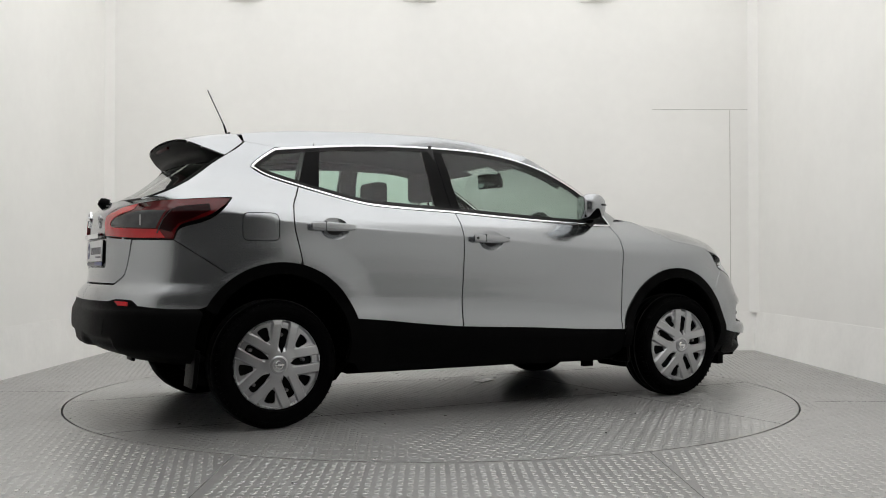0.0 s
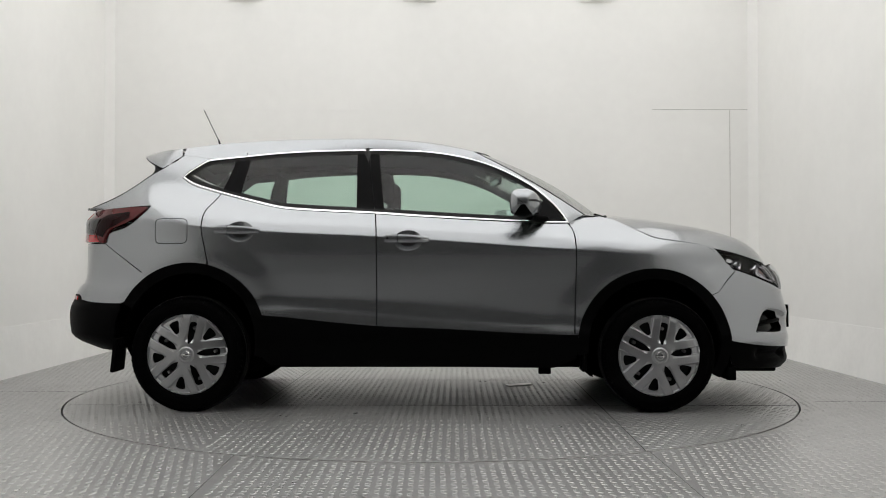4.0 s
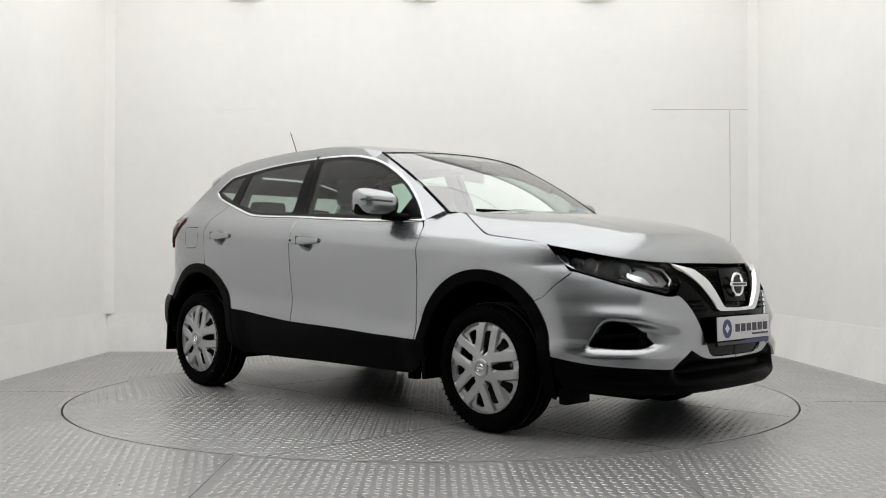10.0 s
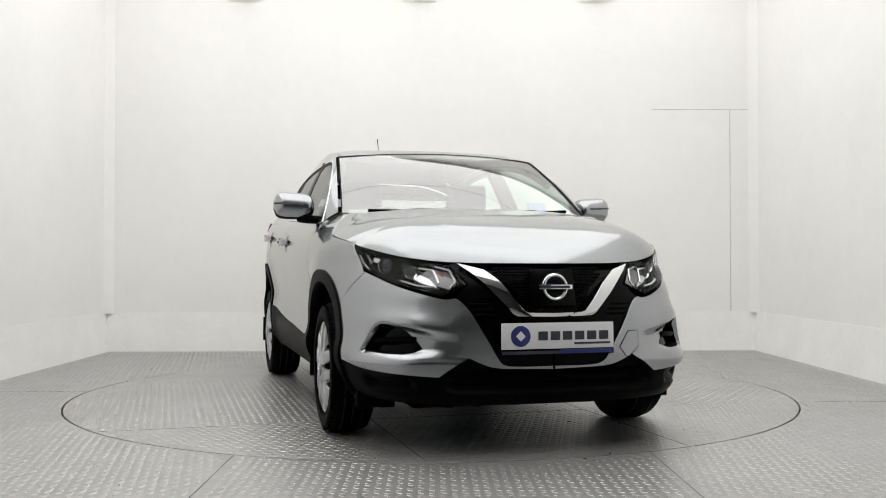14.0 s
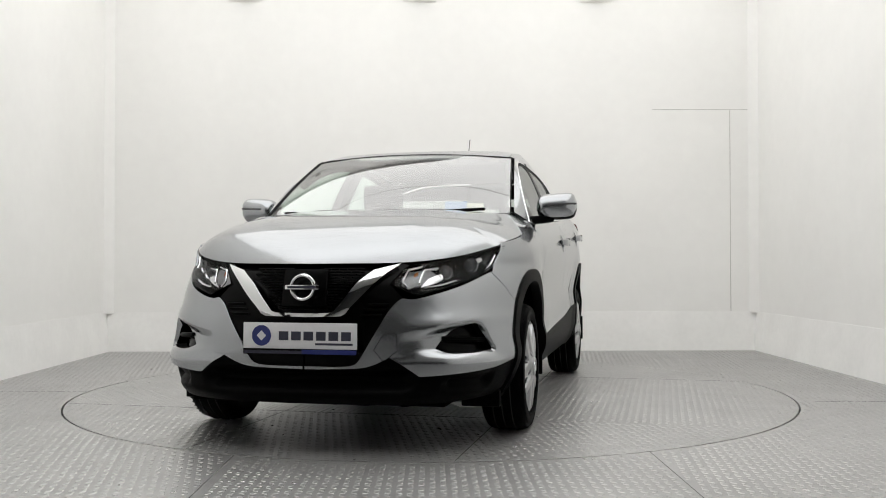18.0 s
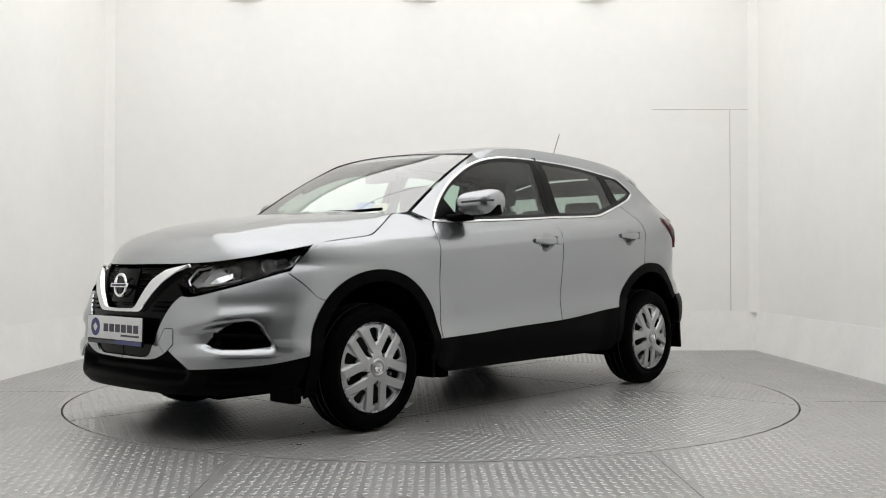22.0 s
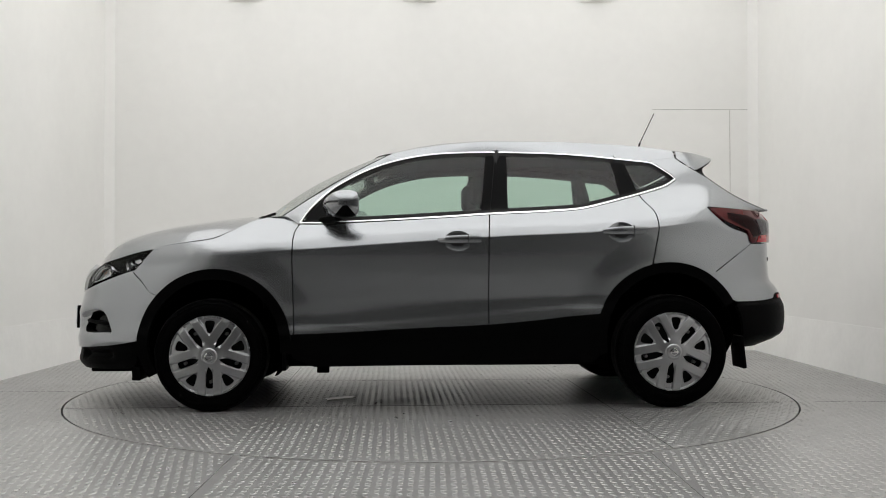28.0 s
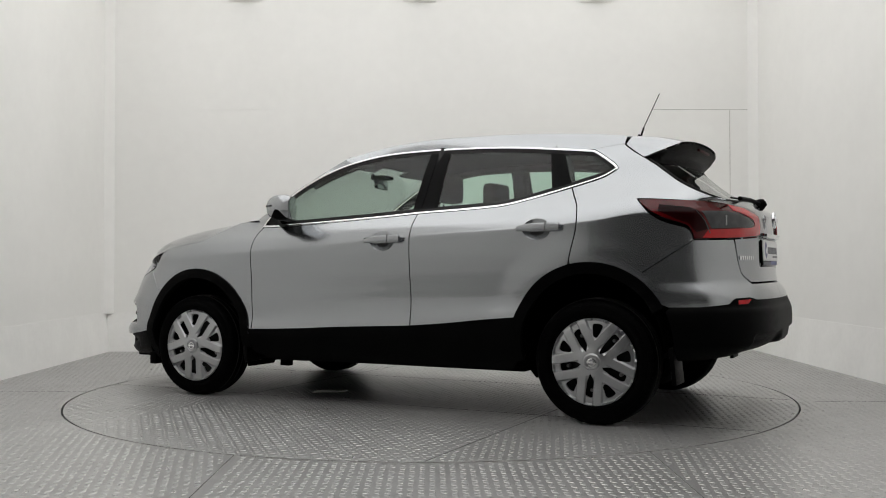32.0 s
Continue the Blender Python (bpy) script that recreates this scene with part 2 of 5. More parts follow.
# joints between the wall boards, and the outline of the flush door
for nm, x0, x1, z0, z1 in (("trim_board_joint", -0.826, -0.824, 0.4, 3.6), ("trim_board_joint", 1.668, 1.670, 0.4, 3.6),
                           ("trim_board_joint", -3.0, 2.14, 2.341, 2.343),
                           ("trim_door_top_joint", 2.15, 3.08, 2.341, 2.3455), ("trim_door_edge_joint", 2.903, 2.909, 0.38, 2.341)):
    bm = box_bm(x0, x1, wb - (.0035 if "door" in nm else .002), wb + .02, z0, z1)
    tagged(part(nm, bm, SEAM if "door" in nm else WALL, None, smooth=False), "thin dark joint around a flush door" if "door" in nm else "faint joint between painted wall boards", "joint", kind="structure")

# ceiling with light panels over the turntable
bm = box_bm(-6.3, 6.3, LIT, wb + .2, TOP, TOP + .15)
tagged(part("ceiling", bm, CEIL, None, smooth=False), "pale grey studio ceiling", "ceiling", kind="structure")
bm = box_bm(-6.3, 6.3, FRONT - .1, LIT - .002, TOP, TOP + .15)
tagged(part("ceiling_hall", bm, CEIL, None, smooth=False), "pale ceiling of the hall behind the camera", "ceiling", kind="structure")


def light_panel(x, y, w, d, glow):
    root = tagged(new("ceiling_light"), "large white luminous panel in a white metal frame", "light", "studio ceiling lights")
    root.location = (x, y, TOP - .06)
    part("diffuser", box_bm(-w / 2, w / 2, -d / 2, d / 2, -.012, 0), glow, root, "glowing white diffuser", smooth=False)
    for a in (-1, 1):
        part("frame", box_bm(-w / 2 - .012, w / 2 + .012, a * (d / 2 + .006) - .006, a * (d / 2 + .006) + .006, -.0115, .06, .003), STRIP, root)
        part("frame", box_bm(a * (w / 2 + .006) - .006, a * (w / 2 + .006) + .006, -d / 2, d / 2, -.012, .06, .003), STRIP, root)
    return root


for py, lamp_mat in zip((1.74, -.32, -2.38, -4.44), LAMPS):
    light_panel(0, py, 6.04, 2.034, lamp_mat)

# small wall brackets high on the back wall
for x in (-1.82, -0.12, 1.60):
    root = tagged(new("wall_bracket"), "small white bracket high on the back wall", "bracket", "brackets along the wall top")
    root.location = (x, wb, 3.448)
    part("plate", box_bm(-.16, .16, -.012, 0, -.05, .05, .003), STRIP, root)
    part("arm", box_bm(-.05, .05, -.16, -.012, -.02, .02, .004), STRIP, root)


# ---- floor and turntable ----
TABLE_R = 2.25


def bars_mesh(name, spots, parent, label):
    """Raised lozenge bars: spots are x, y, angle, length."""
    s = np.array(spots)
    n = len(s)
    L, W, H = s[:, 3] / 2, 0.0085, 0.0019
    base = [(-1, 0, 0), (-.5, -1, 0), (.5, -1, 0), (1, 0, 0), (.5, 1, 0), (-.5, 1, 0)]
    base += [(a * .72, b * .55, 1) for a, b, c in base]
    ca, sa = np.cos(s[:, 2]), np.sin(s[:, 2])
    V = np.zeros((n, 12, 3))
    for k, (a, b, c) in enumerate(base):
        u, w = a * L, b * W
        V[:, k, 0] = s[:, 0] + u * ca - w * sa
        V[:, k, 1] = s[:, 1] + u * sa + w * ca
        V[:, k, 2] = c * H - .0002
    faces = []
    for i in range(n):
        o = i * 12
        faces.append([o + k for k in range(6, 12)])
        faces += [(o + k, o + (k + 1) % 6, o + 6 + (k + 1) % 6, o + 6 + k) for k in range(6)]
    ob = mesh_ob(name, V.reshape(-1, 3), faces, TREAD, parent, label)
    tagged(ob, kind="stuff")
    return ob


def tread_spots(inside, x0, x1, y0, y1, turn, pitch=0.0405, length=0.034):
    """Bars in a basket pattern, alternately leaning each way, over a plate turned by so many degrees."""
    out = []
    rng = random.Random(7)
    c, s = math.cos(radians(turn)), math.sin(radians(turn))
    span = max(abs(v) for v in (x0, x1, y0, y1)) * 1.5
    k = int(span / pitch)
    for i in range(-k, k):
        for j in range(-k, k):
            u, v = i * pitch, j * pitch
            x, y = u * c - v * s, u * s + v * c
            if x0 < x < x1 and y0 < y < y1 and inside(x, y):
                a = 45 if (i + j) % 2 else -45
                out.append((x + rng.uniform(-1, 1) * .0005, y + rng.uniform(-1, 1) * .0005, radians(a + turn), length))
    return out


# fixed floor with a round opening for the turntable
bm = bmesh.new()
N = 128
ring = [bm.verts.new(((TABLE_R + .011) * math.cos(a), (TABLE_R + .011) * math.sin(a), 0)) for a in np.linspace(0, 2 * math.pi, N, endpoint=False)]
low = [bm.verts.new((v.co.x, v.co.y, -.06)) for v in ring]
outer = []
for a in np.linspace(0, 2 * math.pi, N, endpoint=False):
    dx, dy = math.cos(a), math.sin(a)
    kx = (6.3 if dx > 0 else 6.3) / max(abs(dx), 1e-6)
    ky = ((wb + .1) if dy > 0 else -FRONT + .1) / max(abs(dy), 1e-6)
    k = min(kx, ky)
    outer.append(bm.verts.new((dx * k, dy * k, 0)))
for i in range(N):
    j = (i + 1) % N
    bm.faces.new((ring[i], outer[i], outer[j], ring[j]))
    bm.faces.new((low[i], ring[i], ring[j], low[j]))
for cx_, cy_ in ((6.3, wb + .1), (-6.3, wb + .1), (6.3, FRONT - .1), (-6.3, FRONT - .1)):
    a = math.atan2(cy_, cx_) % (2 * math.pi)
    i = int(a / (2 * math.pi) * N) % N
    v = bm.verts.new((cx_, cy_, 0))
    bm.faces.new((outer[i], v, outer[(i + 1) % N]))
bmesh.ops.recalc_face_normals(bm, faces=bm.faces[:])
if sum(f.normal.z for f in bm.faces) < 0:
    bmesh.ops.reverse_faces(bm, faces=bm.faces[:])
floor = tagged(part("floor", bm, FLOOR, None, smooth=False), "grey painted metal tread-plate floor, worn and scuffed", "floor", kind="structure")
bm = bmesh.new()
bmesh.ops.create_circle(bm, cap_ends=True, radius=TABLE_R + .05, segments=96)
for v in bm.verts:
    v.co.z = -.058
tagged(part("floor_pit", bm, GAPM, None, smooth=False), "dark pit under the turntable", "floor", kind="structure")

turntable = tagged(new("turntable"), "round grey tread-plate turntable flush with the floor", "turntable")
bm = bmesh.new()
bmesh.ops.create_cone(bm, cap_ends=True, segments=128, radius1=TABLE_R, radius2=TABLE_R, depth=.05)
for v in bm.verts:
    v.co.z += -.025
part("disc", bm, FLOOR, turntable, "grey tread-plate disc", angle=30)

# plates of the turntable, each with its own lie of the pattern
PLATES = [(-2.3, -.62, 0), (-.62, .62, 90), (.62, 2.3, 0)]
spots = []
for y0, y1, turn in PLATES:
    for x0, x1, extra in ((-2.3, -1.0, 20), (-1.0, 1.0, 0), (1.0, 2.3, 20)):
        spots += tread_spots(lambda x, y: x * x + y * y < (TABLE_R - .012) ** 2, x0 + .01, x1 - .01, y0 + .01, y1 - .01, turn + extra)
bars_mesh("tread", spots, turntable, "raised worn tread bars")
for p in ((-2.15, 2.15, -.622, -.618), (-2.15, 2.15, .618, .622), (-1.002, -.998, -.62, 2.0), (.998, 1.002, -2.0, .62)):
    part("plate_joint", box_bm(*p, -.003, .0008), GAPM, turntable, "dark joint between plates", smooth=False)
bm = box_bm(-.10, .10, -.040, .040, .0034, .0075)
for v in bm.verts:
    v.co.x += .35 * v.co.y
bmesh.ops.transform(bm, matrix=Matrix.Translation((.585, .318, 0)) @ Matrix.Rotation(radians(33), 4, "Z"), verts=bm.verts[:])
part("tape_scrap", bm, PAPER, turntable, "scrap of white tape stuck to the plate", smooth=False)

spots = []
away = lambda x, y: x * x + y * y > (TABLE_R + .03) ** 2
spots += tread_spots(away, -.85, .95, -4.6, -1.9, 0)
spots += tread_spots(away, -3.08, -.88, -4.2, 2.92, 12)
spots += tread_spots(away, .98, 3.08, -4.2, 2.92, -8)
spots += tread_spots(away, -.86, .96, 1.9, 2.92, 5)
bars_mesh("tread", spots, floor, "raised worn tread bars")
for p in ((-.867, -.863, -4.6, -2.09), (.959, .963, -4.6, -2.05), (-3.08, -2.27, .04, .044), (2.3, 3.08, -.52, -.516)):
    part("plate_joint", box_bm(*p, -.003, .001), JOINT, floor, "dark joint between floor plates", smooth=False)


# ---- the car: surfaces ----
class Curve:
    """Smooth monotone curve through a few pairs."""

    def __init__(self, *pairs):
        p = sorted(pairs)
        self.x, self.y = np.array([q[0] for q in p], float), np.array([q[1] for q in p], float)
        d = np.diff(self.y) / np.diff(self.x)
        m = np.empty(len(p))
        m[0], m[-1] = d[0], d[-1]
        for i in range(1, len(p) - 1):
            m[i] = 0 if d[i - 1] * d[i] <= 0 else 2 * d[i - 1] * d[i] / (d[i - 1] + d[i])
        self.m = m

    def __call__(self, t):
        t = np.asarray(t, float)
        c = np.clip(t, self.x[0], self.x[-1])
        i = np.clip(np.searchsorted(self.x, c, "right") - 1, 0, len(self.x) - 2)
        h = self.x[i + 1] - self.x[i]
        s = (c - self.x[i]) / h
        return ((1 + 2 * s) * (1 - s) ** 2 * self.y[i] + s * (1 - s) ** 2 * h * self.m[i]
                + s * s * (3 - 2 * s) * self.y[i + 1] + s * s * (s - 1) * h * self.m[i + 1])


# half width of the lower body by height, the shoulder crease along the car, the drop above it
HALF = Curve((.15, .74), (.24, .80), (.33, .855), (.41, .881), (.455, .8825), (.50, .8770), (.54, .8700), (.60, .8665), (.68, .8725), (.80, .885), (.92, .893), (1.4, .893))
CREASE = Curve((2.1, .83), (1.64, .87), (1.3, .89), (.85, .912), (.28, .951), (-.25, .986), (-.89, 1.016), (-1.3, 1.05), (-1.6, 1.09), (-2.1, 1.10))
SHARP = Curve((-.012, 0), (-.004, .0002), (.004, .0016), (.012, .0046), (.03, .0115), (.06, .025), (.10, .055), (.15, .11), (.22, .20), (.5, .6))
DROP = Curve((-.035, 0), (-.012, .0006), (.012, .004), (.06, .022), (.10, .055), (.15, .11), (.22, .20), (.5, .6))
NOSE = Curve((.15, 2.09), (.20, 2.17), (.27, 2.215), (.34, 2.205), (.45, 2.212), (.58, 2.218), (.68, 2.210), (.75, 2.195), (.80, 2.17), (.84, 2.135), (1.2, 2.12))
TAIL = Curve((.28, 1.90), (.35, 2.00), (.39, 2.10), (.43, 2.146), (.52, 2.156), (.595, 2.152), (.62, 2.14), (.67, 2.135), (.70, 2.12), (.735, 2.09), (.79, 2.08), (.96, 2.075), (1.08, 2.07), (1.15, 2.02), (1.3, 1.98))
# plan roundness of the two ends by height
PF = Curve((.3, 9.0), (.50, 8.5), (.66, 7.2), (.85, 6.3), (1.0, 6.3))
QF = Curve((.3, 3.1), (.50, 2.9), (.66, 2.4), (.85, 2.0), (1.0, 2.0))
PR = Curve((.3, 10.0), (.60, 10.0), (.75, 8.5), (.9, 8.0), (1.2, 8.0))
QR = Curve((.3, 3.2), (.60, 3.2), (.75, 3.0), (1.2, 3.0))
ARCH_F, ARCH_R, ARCH_RAD = (1.298, .375), (-1.305, .410), .427


def flare(x, z):
    out = 0
    for cx, cz in (ARCH_F, ARCH_R):
        r = np.hypot(x - cx, z - cz)
        s = np.clip((.61 - r) / .17, 0, 1)
        out = out + .014 * s * s * (3 - 2 * s)
    return out


def width_at(x, z):
    bump = np.exp(-((z - .56) / .12) ** 2)
    zz = z + .09 * np.clip(x - .1, -.8, .8) * bump
    t = z - CREASE(x)
    k = np.clip((1.15 - x) / .45, 0, 1) * np.clip((x + 1.75) / .4, 0, 1)
    return HALF(zz) - (DROP(t) + (SHARP(t) - DROP(t)) * k) + flare(x, z)


def body_y(x, z):
    a = np.where(x > 0, NOSE(z), TAIL(z))
    k = np.abs(x) / a
    t = np.where(x > 0, np.clip(1 - k ** PF(z), 0, 1) ** (1 / QF(z)), np.clip(1 - k ** PR(z), 0, 1) ** (1 / QR(z)))
    return width_at(x, z) * t


def house_y(x, z):
    """The leaning sides of the cabin."""
    y = .80 - .42 * (z - 1.10) - .05 * (np.maximum(0, -x - .6) / 1.1) ** 2 - .02 * (np.maximum(0, x - .5) / .4) ** 2
    y = y - .02 * np.maximum(0, (z - 1.35) / .15) ** 2
    return y - 40 * np.maximum(0, CREASE(x) + .075 - z) ** 2 - 9 * np.maximum(0, x - .81) ** 2


def side_y(x, z):
    a, b, k = body_y(x, z), house_y(x, z), .012
    m = np.maximum(a, b)
    return m + k * np.log(np.exp((a - m) / k) + np.exp((b - m) / k))


def side(p, off=0.0):
    x, z = p[:, 0], p[:, 1]
    return np.stack([x, side_y(x, z) + off, z], 1)


PHI = np.linspace(0, math.pi / 2, 400)


def arc_table(a, w, pw, qw):
    x, y = a * np.sin(PHI) ** (2 / pw), w * np.cos(PHI) ** (2 / qw)
    d = np.hypot(np.diff(x), np.diff(y))
    return np.concatenate([[0], np.cumsum(d[::-1])])[::-1]


S_FRONT, S_REAR = arc_table(2.21, .885, 7.2, 2.4), arc_table(2.11, .885, 8.0, 3.0)


def nose_map(p, off=0.0):
    """Wrap round the front: first coordinate is the way along the outline from the centre line."""
    s, z = np.abs(p[:, 0]), p[:, 1]
    phi = np.interp(s, S_FRONT[::-1], PHI[::-1])
    a = NOSE(z) + off
    x = a * np.sin(phi) ** (2 / PF(z))
    y = (width_at(x, z) + off) * np.cos(phi) ** (2 / QF(z))
    return np.stack([x, y * np.sign(p[:, 0] + 1e-12), z], 1)


def tail_map(p, off=0.0):
    s, z = np.abs(p[:, 0]), p[:, 1]
    phi = np.interp(s, S_REAR[::-1], PHI[::-1])
    a = TAIL(z) + off
    x = -a * np.sin(phi) ** (2 / PR(z))
    y = (width_at(x, z) + off) * np.cos(phi) ** (2 / QR(z))
    return np.stack([x, y * np.sign(p[:, 0] + 1e-12), z], 1)


def on_nose(x, z):
    """Outline coordinate of the place at x on the front corner."""
    phi = np.arcsin(np.clip(x / NOSE(z), 0, 1) ** (PF(z) / 2))
    return float(np.interp(phi, PHI, S_FRONT))


def on_tail(x, z):
    phi = np.arcsin(np.clip(-x / TAIL(z), 0, 1) ** (PR(z) / 2))
    return float(np.interp(phi, PHI, S_REAR))


HOOD_MID = Curve((2.16, .845), (2.12, .864), (2.075, .895), (2.03, .917), (1.965, .946), (1.9, .975), (1.8, 1.008), (1.7, 1.034), (1.6, 1.055), (1.465, 1.076), (1.3, 1.098), (1.16, 1.112), (1.0, 1.128))
LAMP_TOP = Curve((0, .830), (.35, .831), (.46, .834), (.51, .836), (.68, .856), (.868, .896), (1.03, .934))
lip_s = np.linspace(0, 1.03, 60)
LIP = nose_map(np.stack([lip_s, LAMP_TOP(lip_s)], 1), -.004)
HOOD_EDGE_Z = Curve((1.84, .885), (1.727, .914), (1.631, .936), (1.44, .962), (1.312, .981), (1.248, 1.010), (1.146, 1.060), (1.069, 1.097), (.95, 1.13))


def hood_z(x, y):
    """Bonnet height: a crowned middle that falls to the wings and to the lip over grille and lamps."""
    y = np.abs(y)
    xf, zf = np.interp(y, LIP[:, 1], LIP[:, 0]), np.interp(y, LIP[:, 1], LIP[:, 2])

    def base(x):
        z = HOOD_MID(x + .03 * np.clip((x - 1.5) / .5, 0, 1) * ((y / .5) ** 2 - 1)) + .012 * (1 - (y / .5) ** 2)
        c = np.clip((.52 - .10 * (x - 1.1) - y) / .10, 0, 1)
        z = z + .006 * c * c * (3 - 2 * c) * np.clip((2.05 - x) / .3, 0, 1)
        xs = np.minimum(x, 1.66)
        ez = HOOD_EDGE_Z(xs)
        ye = side_y(xs, ez)
        s = np.clip((y - .44) / (ye - .44), 0, 1)
        drop = np.maximum(0, HOOD_MID(xs) + .012 * (1 - (ye / .5) ** 2) - ez)
        return z - drop * s ** 2.3

    d = np.maximum(0, xf - x)
    return base(x) + (zf - base(xf)) * np.exp(-d / .05)


def hood(p, off=0.0):
    return np.stack([p[:, 0], p[:, 1], hood_z(p[:, 0], p[:, 1]) + off], 1)


ROOF_MID = Curve((.45, 1.484), (.31, 1.514), (.104, 1.560), (-.07, 1.581), (-.31, 1.595), (-.63, 1.594), (-.9, 1.585), (-1.19, 1.567), (-1.436, 1.537), (-1.61, 1.506), (-1.75, 1.476))


def roof(p, off=0.0):
    x, y = p[:, 0], np.abs(p[:, 1])
    z = ROOF_MID(x + .10 * (1 - (y / .5) ** 2) * np.clip((x - .1) / .3, 0, 1)) + .012 * (1 - (y / .5) ** 2) - .006
    z = z - .012 * np.clip((y - .48) / .1, 0, 2) ** 2
    return np.stack([x, p[:, 1], z + off], 1)


# ---- panels cut from those surfaces ----
def spl(pts, step=0.02, sharp=()):
    """A smooth line through points; those whose numbers are in sharp stay corners."""
    pts = [np.array(p, float) for p in pts]
    out = []
    n = len(pts)
    for i in range(n - 1):
        p1, p2 = pts[i], pts[i + 1]
        p0 = pts[i - 1] if i > 0 and i not in sharp else 2 * p1 - p2
        p3 = pts[i + 2] if i + 2 < n and (i + 1) not in sharp else 2 * p2 - p1
        k = max(2, int(np.linalg.norm(p2 - p1) / step))
        for j in range(k):
            t = j / k
            out.append(.5 * (2 * p1 + (p2 - p0) * t + (2 * p0 - 5 * p1 + 4 * p2 - p3) * t * t + (3 * p1 - p0 - 3 * p2 + p3) * t ** 3))
    out.append(pts[-1])
    return [tuple(p) for p in out]


def dense(poly, step):
    out = []
    for a, b in zip(poly, poly[1:] + poly[:1]):
        a, b = np.array(a), np.array(b)
        k = max(1, int(np.ceil(np.linalg.norm(b - a) / step)))
        out += [a + (b - a) * j / k for j in range(k)]
    out = np.array(out)
    keep = np.linalg.norm(out - np.roll(out, 1, 0), axis=1) > 1e-4
    return out[keep]


def area2(p):
    q = np.roll(p, -1, 0)
    return float(np.sum(p[:, 0] * q[:, 1] - q[:, 0] * p[:, 1]) / 2)


def inset(p, g):
    d = np.roll(p, -1, 0) - p
    d /= np.linalg.norm(d, axis=1)[:, None]
    n = np.stack([-d[:, 1], d[:, 0]], 1)
    m = n + np.roll(n, 1, 0)
    m /= np.maximum(np.linalg.norm(m, axis=1)[:, None], .3)
    return p + m * g * (1 if area2(p) > 0 else -1)


def inside(q, poly):
    x, y = q[:, 0][:, None], q[:, 1][:, None]
    x0, y0 = poly[:, 0][None], poly[:, 1][None]
    x1, y1 = np.roll(poly[:, 0], -1)[None], np.roll(poly[:, 1], -1)[None]
    with np.errstate(divide="ignore", invalid="ignore"):
        hit = ((y0 > y) != (y1 > y)) & (x < (x1 - x0) * (y - y0) / (y1 - y0) + x0)
    return hit.sum(1) % 2 == 1


def far_from(q, poly, d):
    a, b = poly, np.roll(poly, -1, 0)
    ok = np.ones(len(q), bool)
    for s in range(0, len(q), 400):
        c = q[s:s + 400][:, None]
        ab = (b - a)[None]
        t = np.clip(((c - a[None]) * ab).sum(2) / np.maximum((ab ** 2).sum(2), 1e-12), 0, 1)
        ok[s:s + 400] = np.min(np.linalg.norm(c - a[None] - ab * t[..., None], axis=2), 1) > d
    return ok


from mathutils.geometry import delaunay_2d_cdt


def cut(outline, h, gap, holes, line=None):
    """Triangles of a flat outline with holes: points, faces, loops."""
    loops = [dense(list(outline), h)]
    if gap:
        loops[0] = inset(loops[0], gap)
    loops += [dense(list(q), h) for q in holes]
    lo, hi = loops[0].min(0), loops[0].max(0)
    gx, gy = np.arange(lo[0] + h / 2, hi[0], h), np.arange(lo[1] + h / 2, hi[1], h)
    if len(gx) and len(gy):
        q = np.stack(np.meshgrid(gx, gy), -1).reshape(-1, 2)
        if line is not None:
            # rows of points that follow a crease
            q = q[np.abs(q[:, 1] - line(q[:, 0])) > .020]
            xs = np.arange(lo[0], hi[0], .014)
            q = np.concatenate([q] + [np.stack([xs, line(xs) + d], 1) for d in (-.014, -.006, .001, .008, .016)])
        for k, l in enumerate(loops):
            if len(q):
                q = q[inside(q, l) == (k == 0)]
            if len(q):
                q = q[far_from(q, l, h * (.45 if line is None else .3))]
    else:
        q = np.zeros((0, 2))
    verts, edges = [], []
    for l in loops:
        s = len(verts)
        verts += [Vector(v) for v in l]
        edges += [(s + i, s + (i + 1) % len(l)) for i in range(len(l))]
    verts += [Vector(v) for v in q]
    vo, eo, fo, *_ = delaunay_2d_cdt(verts, edges, [], 0, 1e-7)
    P = np.array([tuple(v) for v in vo])
    F = np.array([f for f in fo if len(f) == 3])
    c = P[F].mean(1)
    ok = inside(c, loops[0])
    for l in loops[1:]:
        ok &= ~inside(c, l)
    return P, F[ok]


